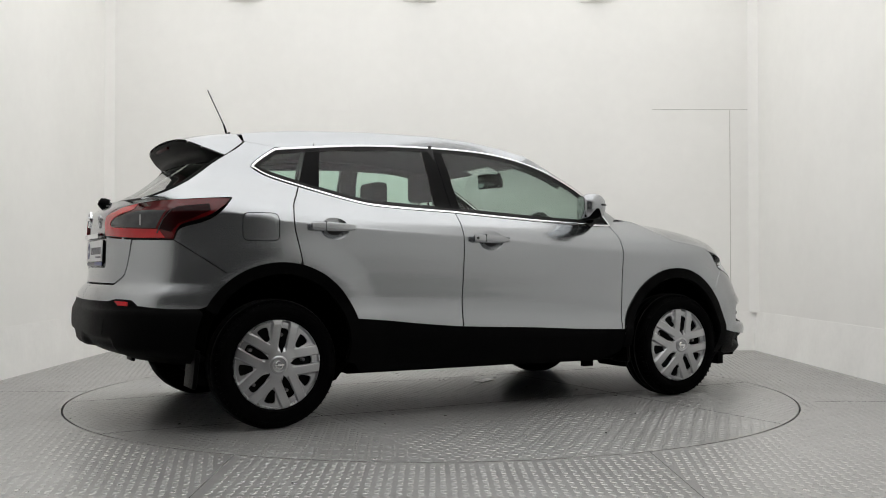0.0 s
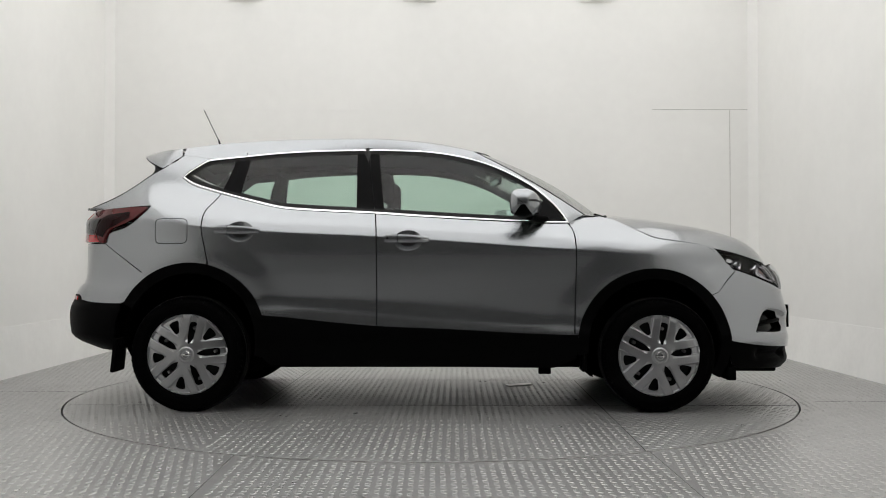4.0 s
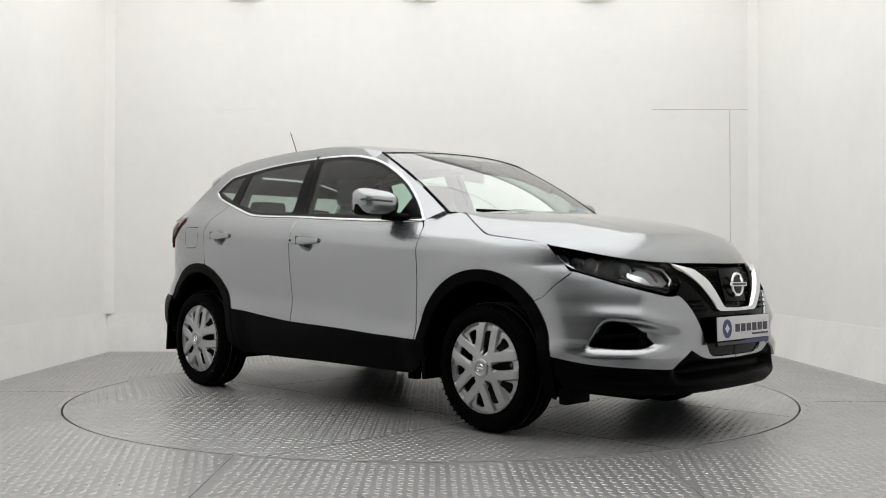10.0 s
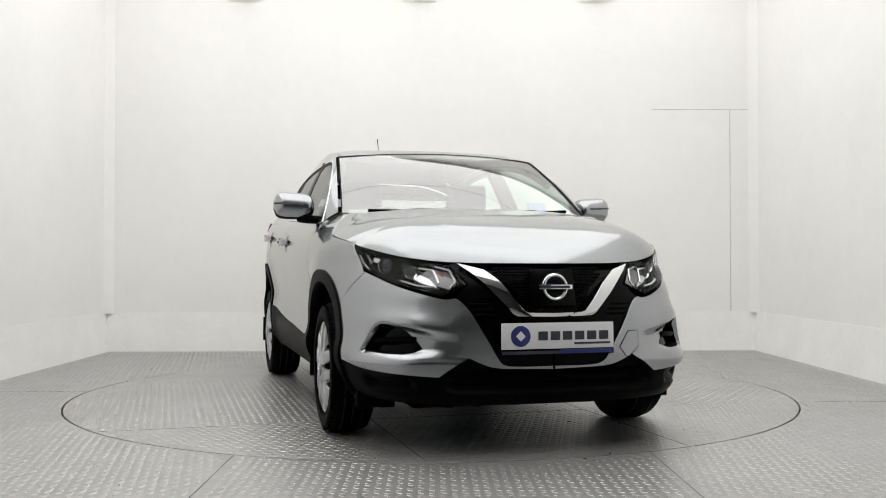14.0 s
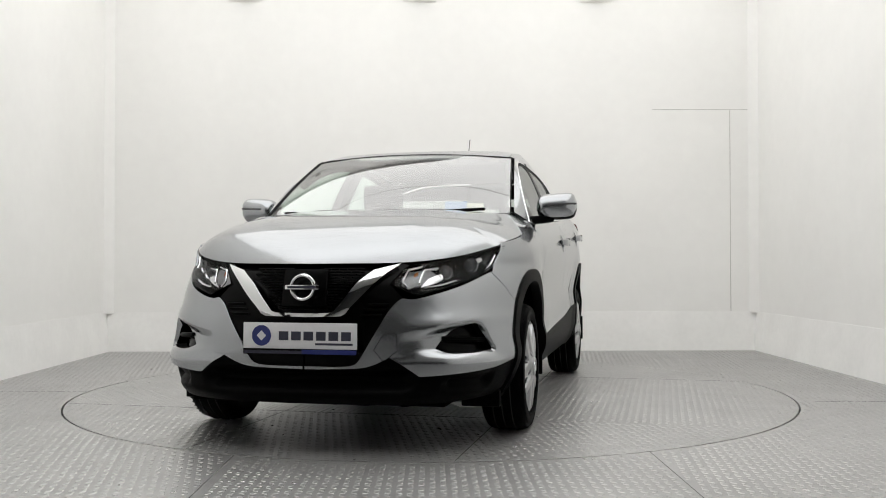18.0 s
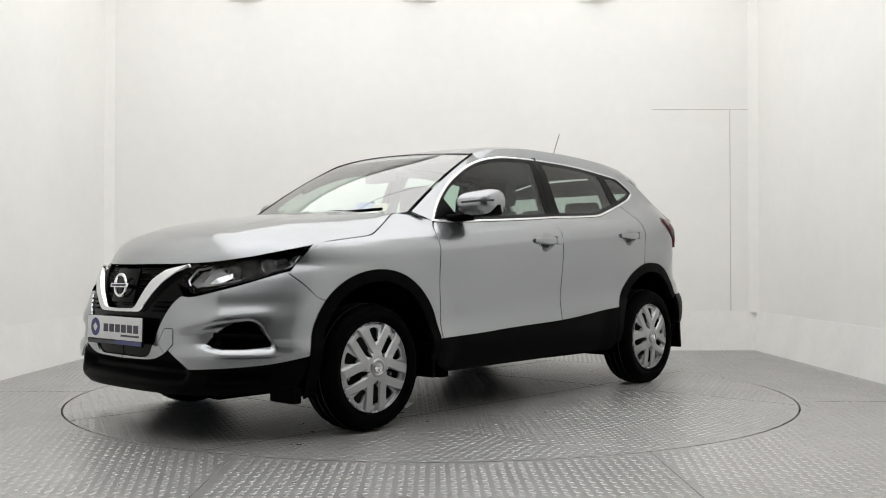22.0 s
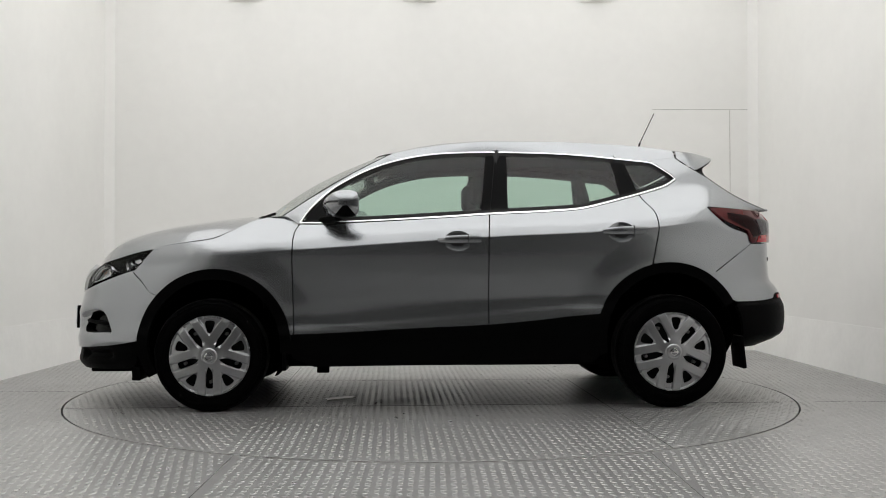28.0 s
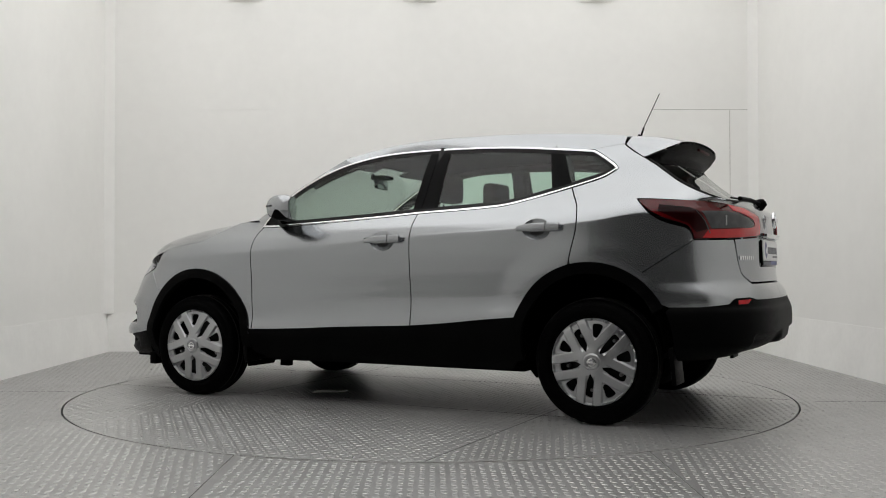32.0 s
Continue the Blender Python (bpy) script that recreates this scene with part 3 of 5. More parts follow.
def panel(name, outline, fmap, material, parent, h=0.03, gap=0.0034, holes=(), rim=0.012, off=0.0, label="", mirror=False, out=None, slope=None, line=None, ready=None):
    """A body panel cut from a surface, with its edges turned in. mirror: on the car's other side. out: a point inside, to tell which way is outward."""
    P, F = cut(outline, h, gap, holes, line) if ready is None else (ready[0], ready[1].copy())
    fm = (lambda q: fmap(q, off)) if slope is None else (lambda q: fmap(q, off + slope(q)))
    V = fm(P)
    e = 5e-4
    du, dv = fm(P + [e, 0]) - fm(P - [e, 0]), fm(P + [0, e]) - fm(P - [0, e])
    N = np.cross(du, dv)
    N /= np.maximum(np.linalg.norm(N, axis=1)[:, None], 1e-12)
    ref = np.array(out if out is not None else (0, 0, .8))
    if np.sum((V - ref) * N) < 0:
        N = -N
    if mirror:
        V, N = V * [1, -1, 1], N * [1, -1, 1]
    A = np.cross(V[F[:, 1]] - V[F[:, 0]], V[F[:, 2]] - V[F[:, 0]])
    wrong = (A * N[F[:, 0]]).sum(1) < 0
    F[wrong] = F[wrong][:, ::-1]
    # rim
    count = {}
    for f in F:
        for a, b in ((f[0], f[1]), (f[1], f[2]), (f[2], f[0])):
            count[(a, b)] = 1
    border = [(a, b) for a, b in count if (b, a) not in count]
    verts, norms, faces = [*V], [*N], F.tolist()
    if rim:
        top, bot = {}, {}
        acc = {}
        for a, b in border:
            t = V[b] - V[a]
            n = np.cross(t, N[a])
            n /= max(np.linalg.norm(n), 1e-9)
            for k in (a, b):
                acc[k] = acc.get(k, 0) + n
        for k, n in acc.items():
            n = n / max(np.linalg.norm(n), 1e-9)
            top[k] = len(verts)
            verts.append(V[k])
            norms.append(n * .8 + N[k] * .6)
            bot[k] = len(verts)
            verts.append(V[k] - N[k] * rim - n * rim * .15)
            norms.append(n)
        faces += [(top[b], top[a], bot[a], bot[b]) for a, b in border]
    return mesh_ob(name, verts, faces, material, parent, label, normals=norms)


SIDE_H = .015


def both(name, outline, fmap, material, parent, **kw):
    return [panel(name, outline, fmap, material, parent, **kw), panel(name, outline, fmap, material, parent, mirror=True, **kw)]


def arc(c, r, a0, a1, n=24):
    return [(c[0] + r * math.cos(radians(a)), c[1] + r * math.sin(radians(a))) for a in np.linspace(a0, a1, n)]


# ---- the car: lines in side view, x forward ----
car = tagged(new("car"), "silver compact crossover car with black plastic cladding", "car")

SILL = Curve((.9, .431), (.724, .437), (.469, .448), (.278, .460), (-.044, .474), (-.247, .483), (-.432, .498), (-.562, .511), (-.693, .526), (-.9, .545))
sill_line = lambda x0, x1: [(x, float(SILL(x))) for x in np.linspace(x0, x1, 12)]
DLO_TOP = spl([(.835, 1.068), (.79, 1.135), (.741, 1.192), (.675, 1.252), (.608, 1.302), (.476, 1.376), (.343, 1.432), (.21, 1.469), (.076, 1.493), (-.058, 1.505), (-.259, 1.511), (-.462, 1.510), (-.665, 1.504), (-.869, 1.491), (-1.056, 1.472), (-1.235, 1.453), (-1.279, 1.441), (-1.381, 1.370), (-1.405, 1.340)])
DLO_LOW = spl([(-1.405, 1.340), (-1.375, 1.318), (-1.317, 1.288), (-1.182, 1.247), (-1.048, 1.211), (-.914, 1.177), (-.813, 1.155), (-.713, 1.144), (-.514, 1.132), (-.275, 1.121), (-.051, 1.105), (.277, 1.085), (.603, 1.068), (.733, 1.063), (.835, 1.064)])
DLO = DLO_TOP[:-1] + DLO_LOW[:-1]
dlo_np = inset(dense(DLO, .02), .022)
low_at = lambda x: float(np.interp(x, [p[0] for p in DLO_LOW], [p[1] for p in DLO_LOW]))
top_at = lambda x: float(np.interp(-x, [-p[0] for p in DLO_TOP], [p[1] for p in DLO_TOP]))
below = lambda x0, x1: [(x, low_at(x)) for x in np.linspace(x0, x1, 40)]

# doors
front_edge = spl([(.85, .434), (.855, .603), (.861, .80), (.861, .90), (.857, .986), (.845, 1.034), (.822, 1.064)])
b_seam = spl([(-.267, low_at(-.267)), (-.257, 1.0), (-.255, .80), (-.255, float(SILL(-.255)))], sharp=())
rear_edge = spl([(-1.165, low_at(-1.165)), (-1.195, 1.190), (-1.226, 1.144), (-1.239, 1.085), (-1.239, 1.02), (-1.218, .922), (-1.198, .829)])
rear_arch_door = arc(ARCH_R, ARCH_RAD, 76, 18.5, 22)
def oval(cx, cz, rx, rz, n=28):
    return [(cx + rx * math.cos(a), cz + rz * math.sin(a)) for a in np.linspace(0, 2 * math.pi, n, endpoint=False)]


HANDLES = ((-.078, .965), (-1.022, 1.016))
front_doors = both("front_door", front_edge + below(.82, -.267)[1:] + b_seam[1:] + sill_line(-.255, .85)[1:-1], side, PAINT, car, h=SIDE_H, holes=[oval(*HANDLES[0], .080, .058)], line=CREASE, label="silver front door with a soft shoulder crease")
rear_doors = both("rear_door", b_seam[::-1] + below(-.267, -1.165)[1:] + rear_edge[1:] + rear_arch_door[1:] + sill_line(-.893, -.255)[:-1], side, PAINT, car, h=SIDE_H, holes=[oval(*HANDLES[1], .080, .058)], line=CREASE, label="silver rear door cut by the wheel arch")
# wings
hood_cut = spl([(1.645, .936), (1.44, .962), (1.312, .981), (1.248, 1.010), (1.146, 1.060), (1.069, 1.097)])
wing = hood_cut + spl([(1.069, 1.097), (.99, 1.112), (.92, 1.115), (.875, 1.095), (.83, 1.066)])[1:] + front_edge[::-1][1:] + [(.868, .433)] + arc(ARCH_F, ARCH_RAD, 172, 41, 40) + spl([(1.668, .672), (1.72, .735), (1.779, .789)]) + [(1.70, .876)]
both("front_wing", wing, side, PAINT, car, h=SIDE_H, line=CREASE, label="silver front wing over the wheel arch")
# quarter panel with the pillar behind the rear window
quarter = [(-1.165, low_at(-1.165))] + [p for p in DLO_LOW[::-1] if p[0] < -1.18] + [p for p in DLO_TOP[::-1] if p[0] < -1.25][1:] \
    + [(-1.25, 1.462), (-1.36, 1.475), (-1.415, 1.482)] + spl([(-1.415, 1.482), (-1.463, 1.443), (-1.53, 1.400), (-1.60, 1.355), (-1.665, 1.305), (-1.735, 1.255), (-1.81, 1.213), (-1.89, 1.178), (-1.965, 1.151)])[1:] \
    + spl([(-1.94, 1.148), (-1.825, 1.150), (-1.689, 1.158), (-1.545, 1.166)]) + spl([(-1.545, 1.166), (-1.612, 1.092), (-1.688, 1.044), (-1.785, 1.015), (-1.812, .985), (-1.822, .950)])[1:] \
    + [(-1.585, .790)] + arc(ARCH_R, ARCH_RAD, 126, 77, 16) + rear_edge[::-1][1:-1]
FLAP = [(-1.412 + sx * .094, 1.020 + sz * .073) for sx, sz in [(math.copysign(abs(math.cos(a)) ** .35, math.cos(a)), math.copysign(abs(math.sin(a)) ** .35, math.sin(a))) for a in np.linspace(0, 2 * math.pi, 40, endpoint=False)]]
panel("quarter_panel", quarter, side, PAINT, car, h=SIDE_H, line=CREASE, label="silver rear quarter panel with a swept pillar")
panel("quarter_panel", quarter, side, PAINT, car, h=SIDE_H, mirror=True, holes=[FLAP], line=CREASE, label="silver rear quarter panel with a fuel flap")
panel("fuel_flap", FLAP, side, PAINT, car, mirror=True, gap=.004, label="silver rounded fuel flap")

# added black sheet that gives the bumper seam its shade
both("seam_shade_backing", [(-1.88, .97), (-1.78, .97), (-1.53, .80), (-1.60, .77)], side, SHUT, car, off=-.010, gap=0, rim=0, h=.04)
# black shell added close behind the panels, seen only as shade in the gaps
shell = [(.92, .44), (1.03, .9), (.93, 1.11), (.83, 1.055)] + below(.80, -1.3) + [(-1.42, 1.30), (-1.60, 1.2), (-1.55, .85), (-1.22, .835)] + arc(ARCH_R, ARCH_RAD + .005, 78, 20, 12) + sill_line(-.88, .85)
both("gap_shade_shell", shell, side, SHUT, car, off=-.011, gap=.01, rim=0, h=.06)

# sills and arch cladding
sill = sill_line(-.893, .873)[::-1]
sill = [(x, z + .003) for x, z in sill] + [(-.915, .50), (-.93, .34), (-.86, .262), (.74, .245), (.86, .30), (.878, .40)]
both("sill_cladding", sill, side, PLASTIC, car, off=.004, gap=0, rim=.03, label="black plastic sill cladding")
for c, a0, a1 in ((ARCH_F, -26, 187), (ARCH_R, -14, 152)):
    both("arch_cladding", arc(c, ARCH_RAD + .005, a0, a1, 60) + arc(c, .372, a1, a0, 60), side, PLASTIC, car, off=.009, gap=0, rim=.05, h=.025, label="black plastic wheel arch trim")

# glass, pillars and bright frame
inner = dlo_np


def clip(poly, a, b, keep):
    """Cut an outline by the line through a (at the sill, z 1.1) and b (at the top, z 1.5); keep +1: the part ahead of it."""
    f = lambda p: keep * (p[0] - (a + (b - a) * (p[1] - 1.1) / .4))
    out = []
    for p, q in zip(poly, poly[1:] + poly[:1]):
        fp, fq = f(p), f(q)
        if fp >= 0:
            out.append(p)
        if (fp >= 0) != (fq >= 0):
            k = fp / (fp - fq)
            out.append((p[0] + (q[0] - p[0]) * k, p[1] + (q[1] - p[1]) * k))
    return out


def window_piece(x0, x1):
    """The part of the window opening between two slanted lines; each is x at z 1.1 and x at z 1.5."""
    return clip(clip([tuple(p) for p in inner], *x0, 1), *x1, -1)


both("front_window", window_piece((-.215, -.262), (.62, .9)), side, GLASS, car, off=-.006, gap=0, rim=0, h=.05, label="green-tinted front side window")
both("rear_window", window_piece((-1.075, -1.005), (-.378, -.388)), side, GLASS, car, off=-.006, gap=0, rim=0, h=.05, label="green-tinted rear side window")
both("quarter_window", window_piece((-1.5, -1.5), (-1.215, -1.075)), side, GLASS, car, off=-.006, gap=0, rim=0, h=.04, label="dark little quarter window")
both("centre_pillar", window_piece((-.267, -.318), (-.215, -.262)), side, SATIN, car, off=-.003, gap=.001, rim=.03, label="black door pillar trim")
both("centre_pillar", window_piece((-.378, -.388), (-.270, -.321)), side, SATIN, car, off=-.003, gap=.001, rim=.03, label="black door pillar trim")
both("rear_pillar", window_piece((-1.215, -1.075), (-1.075, -1.005)), side, SATIN, car, off=-.003, gap=.001, rim=.03, label="black pillar trim by the quarter window")
both("mirror_sail", window_piece((.62, .9), (.9, .9)), side, GLOSS, car, off=-.002, gap=.001, rim=.02, label="black triangular trim at the mirror foot")
sealing = inset(dense(DLO, .02), .0145)
both("window_seal", [tuple(p) for p in sealing], side, SHUT, car, off=-.003, gap=0, rim=.01, h=.02, holes=[[tuple(p) for p in inset(sealing, .016)]], label="black window rubber")


def band(name, line, width, material, off, lift, label):
    """A raised moulding along a line in side view."""
    for sg in (1, -1):
        bm = bmesh.new()
        p = dense(line, .02)
        q = inset(p, width)
        rings = []
        for t, o in ((0, -.006), (0.0, lift * .6), (.3, lift), (.7, lift), (1, lift * .6), (1, -.006)):
            r = side(p + (q - p) * t, off + o)
            rings.append([bm.verts.new((v[0], v[1] * sg, v[2])) for v in r])
        n = len(p)
        for a, b in zip(rings, rings[1:]):
            for k in range(n):
                bm.faces.new((a[k], a[(k + 1) % n], b[(k + 1) % n], b[k]))
        bmesh.ops.recalc_face_normals(bm, faces=bm.faces[:])
        part(name, bm, material, car, label, angle=60)


both("inner_window_trim", [tuple(p) for p in inset(dense(DLO, .02), -.012)], side, SHUT, car, off=-.014, gap=0, rim=0, h=.02, holes=[[tuple(p) for p in inset(sealing, .020)]], label="black trim round the window inside")


band("window_chrome_frame", DLO, .0125, CHROME, 0, .006, "bright chrome frame round the side windows")

# bonnet, roof, pillars
def edge_y(x, z):
    return float(side_y(np.array([x]), np.array([z]))[0])


bon_side = [(x, edge_y(x, float(HOOD_EDGE_Z(x))) - .001) for x in np.linspace(1.06, 1.63, 14)]
bon_front = [(x, y) for x, y, _ in LIP[::-1] if y < bon_side[-1][1] - .004][::2]
half = [(1.165, 0)] + spl([(1.165, 0.001), (1.15, .35), (1.11, .56), (1.06, bon_side[0][1])])[1:-1] + bon_side + [q for q in bon_front if q[1] > .004]
bonnet = half + [(float(LIP[0, 0]), 0)] + [(x, -y) for x, y in half[::-1] if y > .0005]
panel("bonnet", bonnet[1:], hood, PAINT, car, out=(1.4, 0, .3), gap=.002, label="silver bonnet with two soft creases")

ROOF_EDGE = Curve((.40, .60), (.30, .60), (0, .592), (-.5, .580), (-1.0, .562), (-1.5, .535))
rp = [(x, float(ROOF_EDGE(x))) for x in np.linspace(-1.44, .315, 24)]
rp = rp + spl([rp[-1], (.36, .40), (.395, .2), (.405, 0)])[1:]
panel("roof_panel", rp + [(x, -y) for x, y in rp[::-1] if y > .001], roof, PAINT, car, out=(-.5, 0, .5), gap=.001, label="silver roof")


def screen(u, v, lift=0.0):
    """Windscreen: u from side to side, v from foot to top."""
    w = 2 * u - 1
    x0, x1 = 1.155 - .235 * w * w, .415 - .115 * w * w
    z0, z1 = 1.085 + .03 * w * w, 1.508 - .022 * w * w
    yw = .725 + (.632 - .725) * v
    k = .042 * math.sin(math.pi * v) * (1 - .65 * w * w)
    return Vector((x0 + (x1 - x0) * v + k * .6 + lift * .5, w * yw, z0 + (z1 - z0) * v + k * .8 + lift * .85))


def cant_line():
    """Upper frame of the cabin side from the windscreen foot over the doors to the tail: lower and upper edge."""
    lowc, upc = [], []
    for p in [q for q in DLO_TOP if q[0] > -1.25] + [(-1.36, 1.472), (-1.42, 1.480)]:
        x, z = p
        y = edge_y(x, z)
        lowc.append((x, y + .001, z))
        if x > .27:
            k = (x - .27) / (.835 - .27)
            e = screen(1.0, 1 - k)
            upc.append((e.x, e.y + .004, e.z + .002))
        else:
            ye = float(ROOF_EDGE(x)) + .001
            ux = x + (.015 if x > 0 else 0)
            upc.append((ux, ye, float(roof(np.array([[ux, ye]]))[0, 2])))
    return lowc, upc


def cant(sg):
    lowc, upc = cant_line()
    n, m = len(lowc), 8
    bm = bmesh.new()
    rows = []
    for a, b in zip(lowc, upc):
        a, b = Vector(a), Vector(b)
        d = b - a
        o = Vector((.35, 1, .55)).normalized()
        row = []
        for j in range(m + 1):
            t = j / m
            q = a.lerp(b, t) + o * (.13 * d.length * t * (1 - t))
            row.append(bm.verts.new((q.x, q.y * sg, q.z)))
        rows.append(row)
    for r, s in zip(rows, rows[1:]):
        for j in range(m):
            q = (r[j], r[j + 1], s[j + 1], s[j])
            bm.faces.new(q if sg > 0 else q[::-1])
    return part("roof_rail_panel", bm, PAINT, car, "silver pillar and roof side frame", angle=80)


cant(1), cant(-1)


def scuttle_corner(sg):
    """Painted corner between the wing, the bonnet's rear edge and the windscreen foot."""
    low_ = spl([(1.069, 1.097), (.99, 1.112), (.92, 1.115), (.875, 1.095), (.83, 1.066)], .015)
    n = len(low_) - 1
    s0 = screen(1.0, 0.0)
    b0 = Vector((1.062, edge_y(1.062, 1.0965) - .012, 1.099))
    bm = bmesh.new()
    rows = []
    for i, (x, z) in enumerate(low_):
        t = i / n
        a = Vector((x, edge_y(x, z) - .001, z - .001))
        b = b0.lerp(s0 + Vector((0, .003, .001)), min(1, t / .6))
        rows.append([bm.verts.new((q.x, q.y * sg, q.z)) for q in (a.lerp(b, k / 6) + Vector((0, .2, .9)) * (.10 * (b - a).length * (k / 6) * (1 - k / 6)) for k in range(7))])
    for r, s in zip(rows, rows[1:]):
        for j in range(6):
            q = (r[j], r[j + 1], s[j + 1], s[j])
            bm.faces.new(q if sg > 0 else q[::-1])
    part("scuttle_corner", bm, PAINT, car, "silver corner at the windscreen foot", angle=80)


scuttle_corner(1), scuttle_corner(-1)


grid_ob("windscreen", lambda u, v: screen(.012 + u * .976, .0 + v * .99), 24, 14, WIND, car, "raked windscreen with a pale reflection", flip=True)
bm = bmesh.new()
for lo_, hi_ in (((.010, 0), (.010, 1)), ((.010, 1), (.990, 1)), ((.990, 0), (.990, 1))):
    tube_bm([screen(lo_[0] + (hi_[0] - lo_[0]) * k / 24, lo_[1] + (hi_[1] - lo_[1]) * k / 24, .002) for k in range(25)], .0032, 6, bm)
part("windscreen_seal", bm, SHUT, car, "black rubber seal round the windscreen")
grid_ob("cowl_panel", lambda u, v: screen(.07 + .86 * u, 0) + Vector((.05 - .07 * v, 0, -.012 + v * .004)), 24, 2, PLASTIC, car, "black plastic panel under the wipers", flip=True)


def at(fmap, s, z, off=0.0):
    """Place, outward way and sideways way on a wrapped surface."""
    e = 1e-3
    P = fmap(np.array([[s, z], [s + e, z], [s, z + e]]), off)
    p, a, b = (Vector(q) for q in P)
    u, v = (a - p).normalized(), (b - p).normalized()
    n = u.cross(v).normalized()
    if n.dot(Vector((p.x, p.y, 0))) < 0:
        n = -n
    return p, n, u, v


def place(bm, m):
    bmesh.ops.transform(bm, matrix=m, verts=bm.verts[:])
    return bm


def facing(p, n, up=Vector((0, 0, 1))):
    """A pose whose y axis points outward along n."""
    y = n.normalized()
    x = y.cross(up).normalized()
    z = x.cross(y)
    return Matrix(((x.x, y.x, z.x, p.x), (x.y, y.y, z.y, p.y), (x.z, y.z, z.z, p.z), (0, 0, 0, 1)))


flip_y = Matrix.Diagonal((1, -1, 1, 1))


def mirrored(bm):
    bmesh.ops.transform(bm, matrix=flip_y, verts=bm.verts[:])
    bmesh.ops.reverse_faces(bm, faces=bm.faces[:])
    return bm


# ---- nose ----
def wheel_edge(c, fn, a0, a1, n=14, r=ARCH_RAD):
    return [(fn(x, z), z) for x, z in arc(c, r, a0, a1, n)]


FOG = [(.548, .463), (.60, .503), (.654, .537), (.70, .557), (.79, .571), (.815, .565), (.865, .52), (.912, .455), (.90, .449), (.765, .4405), (.64, .4405), (.60, .446)]
GRILLE_EDGE = spl([(0.0, .388), (.115, .389), (.168, .400), (.207, .450), (.268, .525), (.348, .606), (.419, .667), (.451, .684)])
bump_top = spl([(.451, .684), (.515, .681), (.716, .731), (.888, .792), (.93, .80)])
bump_half = GRILLE_EDGE + bump_top[1:] \
    + [(on_nose(1.779, .789), .789), (on_nose(1.72, .735), .735), (on_nose(1.665, .674), .674)] + wheel_edge(ARCH_F, on_nose, 41, 5) \
    + spl([(on_nose(1.723, .405), .402), (.945, .375), (.754, .361), (.50, .348), (.451, .347), (.315, .428)], sharp=(4, 5)) + spl([(.315, .428), (.24, .395), (.17, .380), (0.0, .373)])[1:]


def smooth(t):
    t = np.clip(t, 0, 1)
    return t * t * (3 - 2 * t)


def blade(q):
    """Relief of the bumper: a dish sinks towards the lamp slot under a crisp fold, and a blade stands proud below it."""
    s, z = np.abs(q[:, 0]), q[:, 1]
    zf = np.interp(s, [.36, .505, .654, .766, .822], [.528, .544, .568, .579, .579])
    zb = np.interp(s, [.338, .445, .543, .62, .765, .935], [.420, .425, .424, .420, .420, .424])
    sr = np.interp(z, [.446, .53, .577], [.935, .876, .822])
    dish = -.028 * smooth((zf + .006 - z) / .045) * smooth((z - zb) / .045) * smooth((s - .35) / .26) * smooth((sr + .012 - s) / .05)
    low = .008 * smooth((zb + .012 - z) / .035) * smooth((s - .27) / .1) * smooth((1.05 - s) / .14)
    fold = .005 * np.exp(-((z - zf - .015) / .035) ** 2) * smooth((s - .36) / .12) * smooth((1.0 - s) / .2)
    return dish + low + fold


both("front_bumper", bump_half, nose_map, PAINT, car, holes=[FOG], gap=.001, slope=blade, h=.009, rim=.02, label="silver front bumper with sculpted corner recesses")
both("fog_recess", [tuple(p) for p in inset(dense(FOG, .03), -.012)], nose_map, GLOSS, car, off=-.055, gap=0, rim=0, label="black blanked lamp recess")
for k in (0, 1):
    P_ = dense(FOG, .02)
    lipi = nose_map(P_, -.056)
    lipo = nose_map(P_, 0) + (nose_map(P_, .01) - nose_map(P_, 0)) * (blade(P_)[:, None] / .01)
    sg = 1 if k == 0 else -1
    bm = bmesh.new()
    a_ = [bm.verts.new((v[0], v[1] * sg, v[2])) for v in lipo]
    b_ = [bm.verts.new((v[0], v[1] * sg, v[2])) for v in lipi]
    for i in range(len(a_)):
        j = (i + 1) % len(a_)
        bm.faces.new((a_[i], a_[j], b_[j], b_[i]))
    part("fog_recess_lip", bm, PLASTIC, car)
    bm = bmesh.new()
    for zz in (.505,):
        pts = [nose_map(np.array([[s, zz - .05 * (s - .62)]]), -.03)[0] * [1, sg, 1] for s in np.linspace(.60, .875, 9)]
        tube_bm(pts, .012, 8, bm)
    part("fog_recess_bar", bm, PLASTIC, car, "black bar across the lamp recess")

TOW = [(.252, .462), (.300, .518), (.318, .533), (.366, .535), (.374, .528), (.357, .459), (.296, .417), (.280, .418)]
panel("tow_cover_gap", TOW, nose_map, SHUT, car, off=.0012, gap=0, rim=0, h=.02, slope=blade, label="dark gap round the tow eye cover")
panel("tow_cover", TOW, nose_map, PAINT, car, off=.0020, gap=.0028, rim=.001, h=.02, slope=blade, label="silver tow eye cover")

# lower black skirt with a splitter lip
skirt_half = [(0.0, .385), (.17, .388), (.23, .40), (.32, .436), (.455, .352), (.50, .35), (.75, .367), (.945, .382), (1.06, .395), (1.13, .405), (1.13, .33), (1.12, .26), (1.04, .235), (.6, .225), (0.0, .222)]


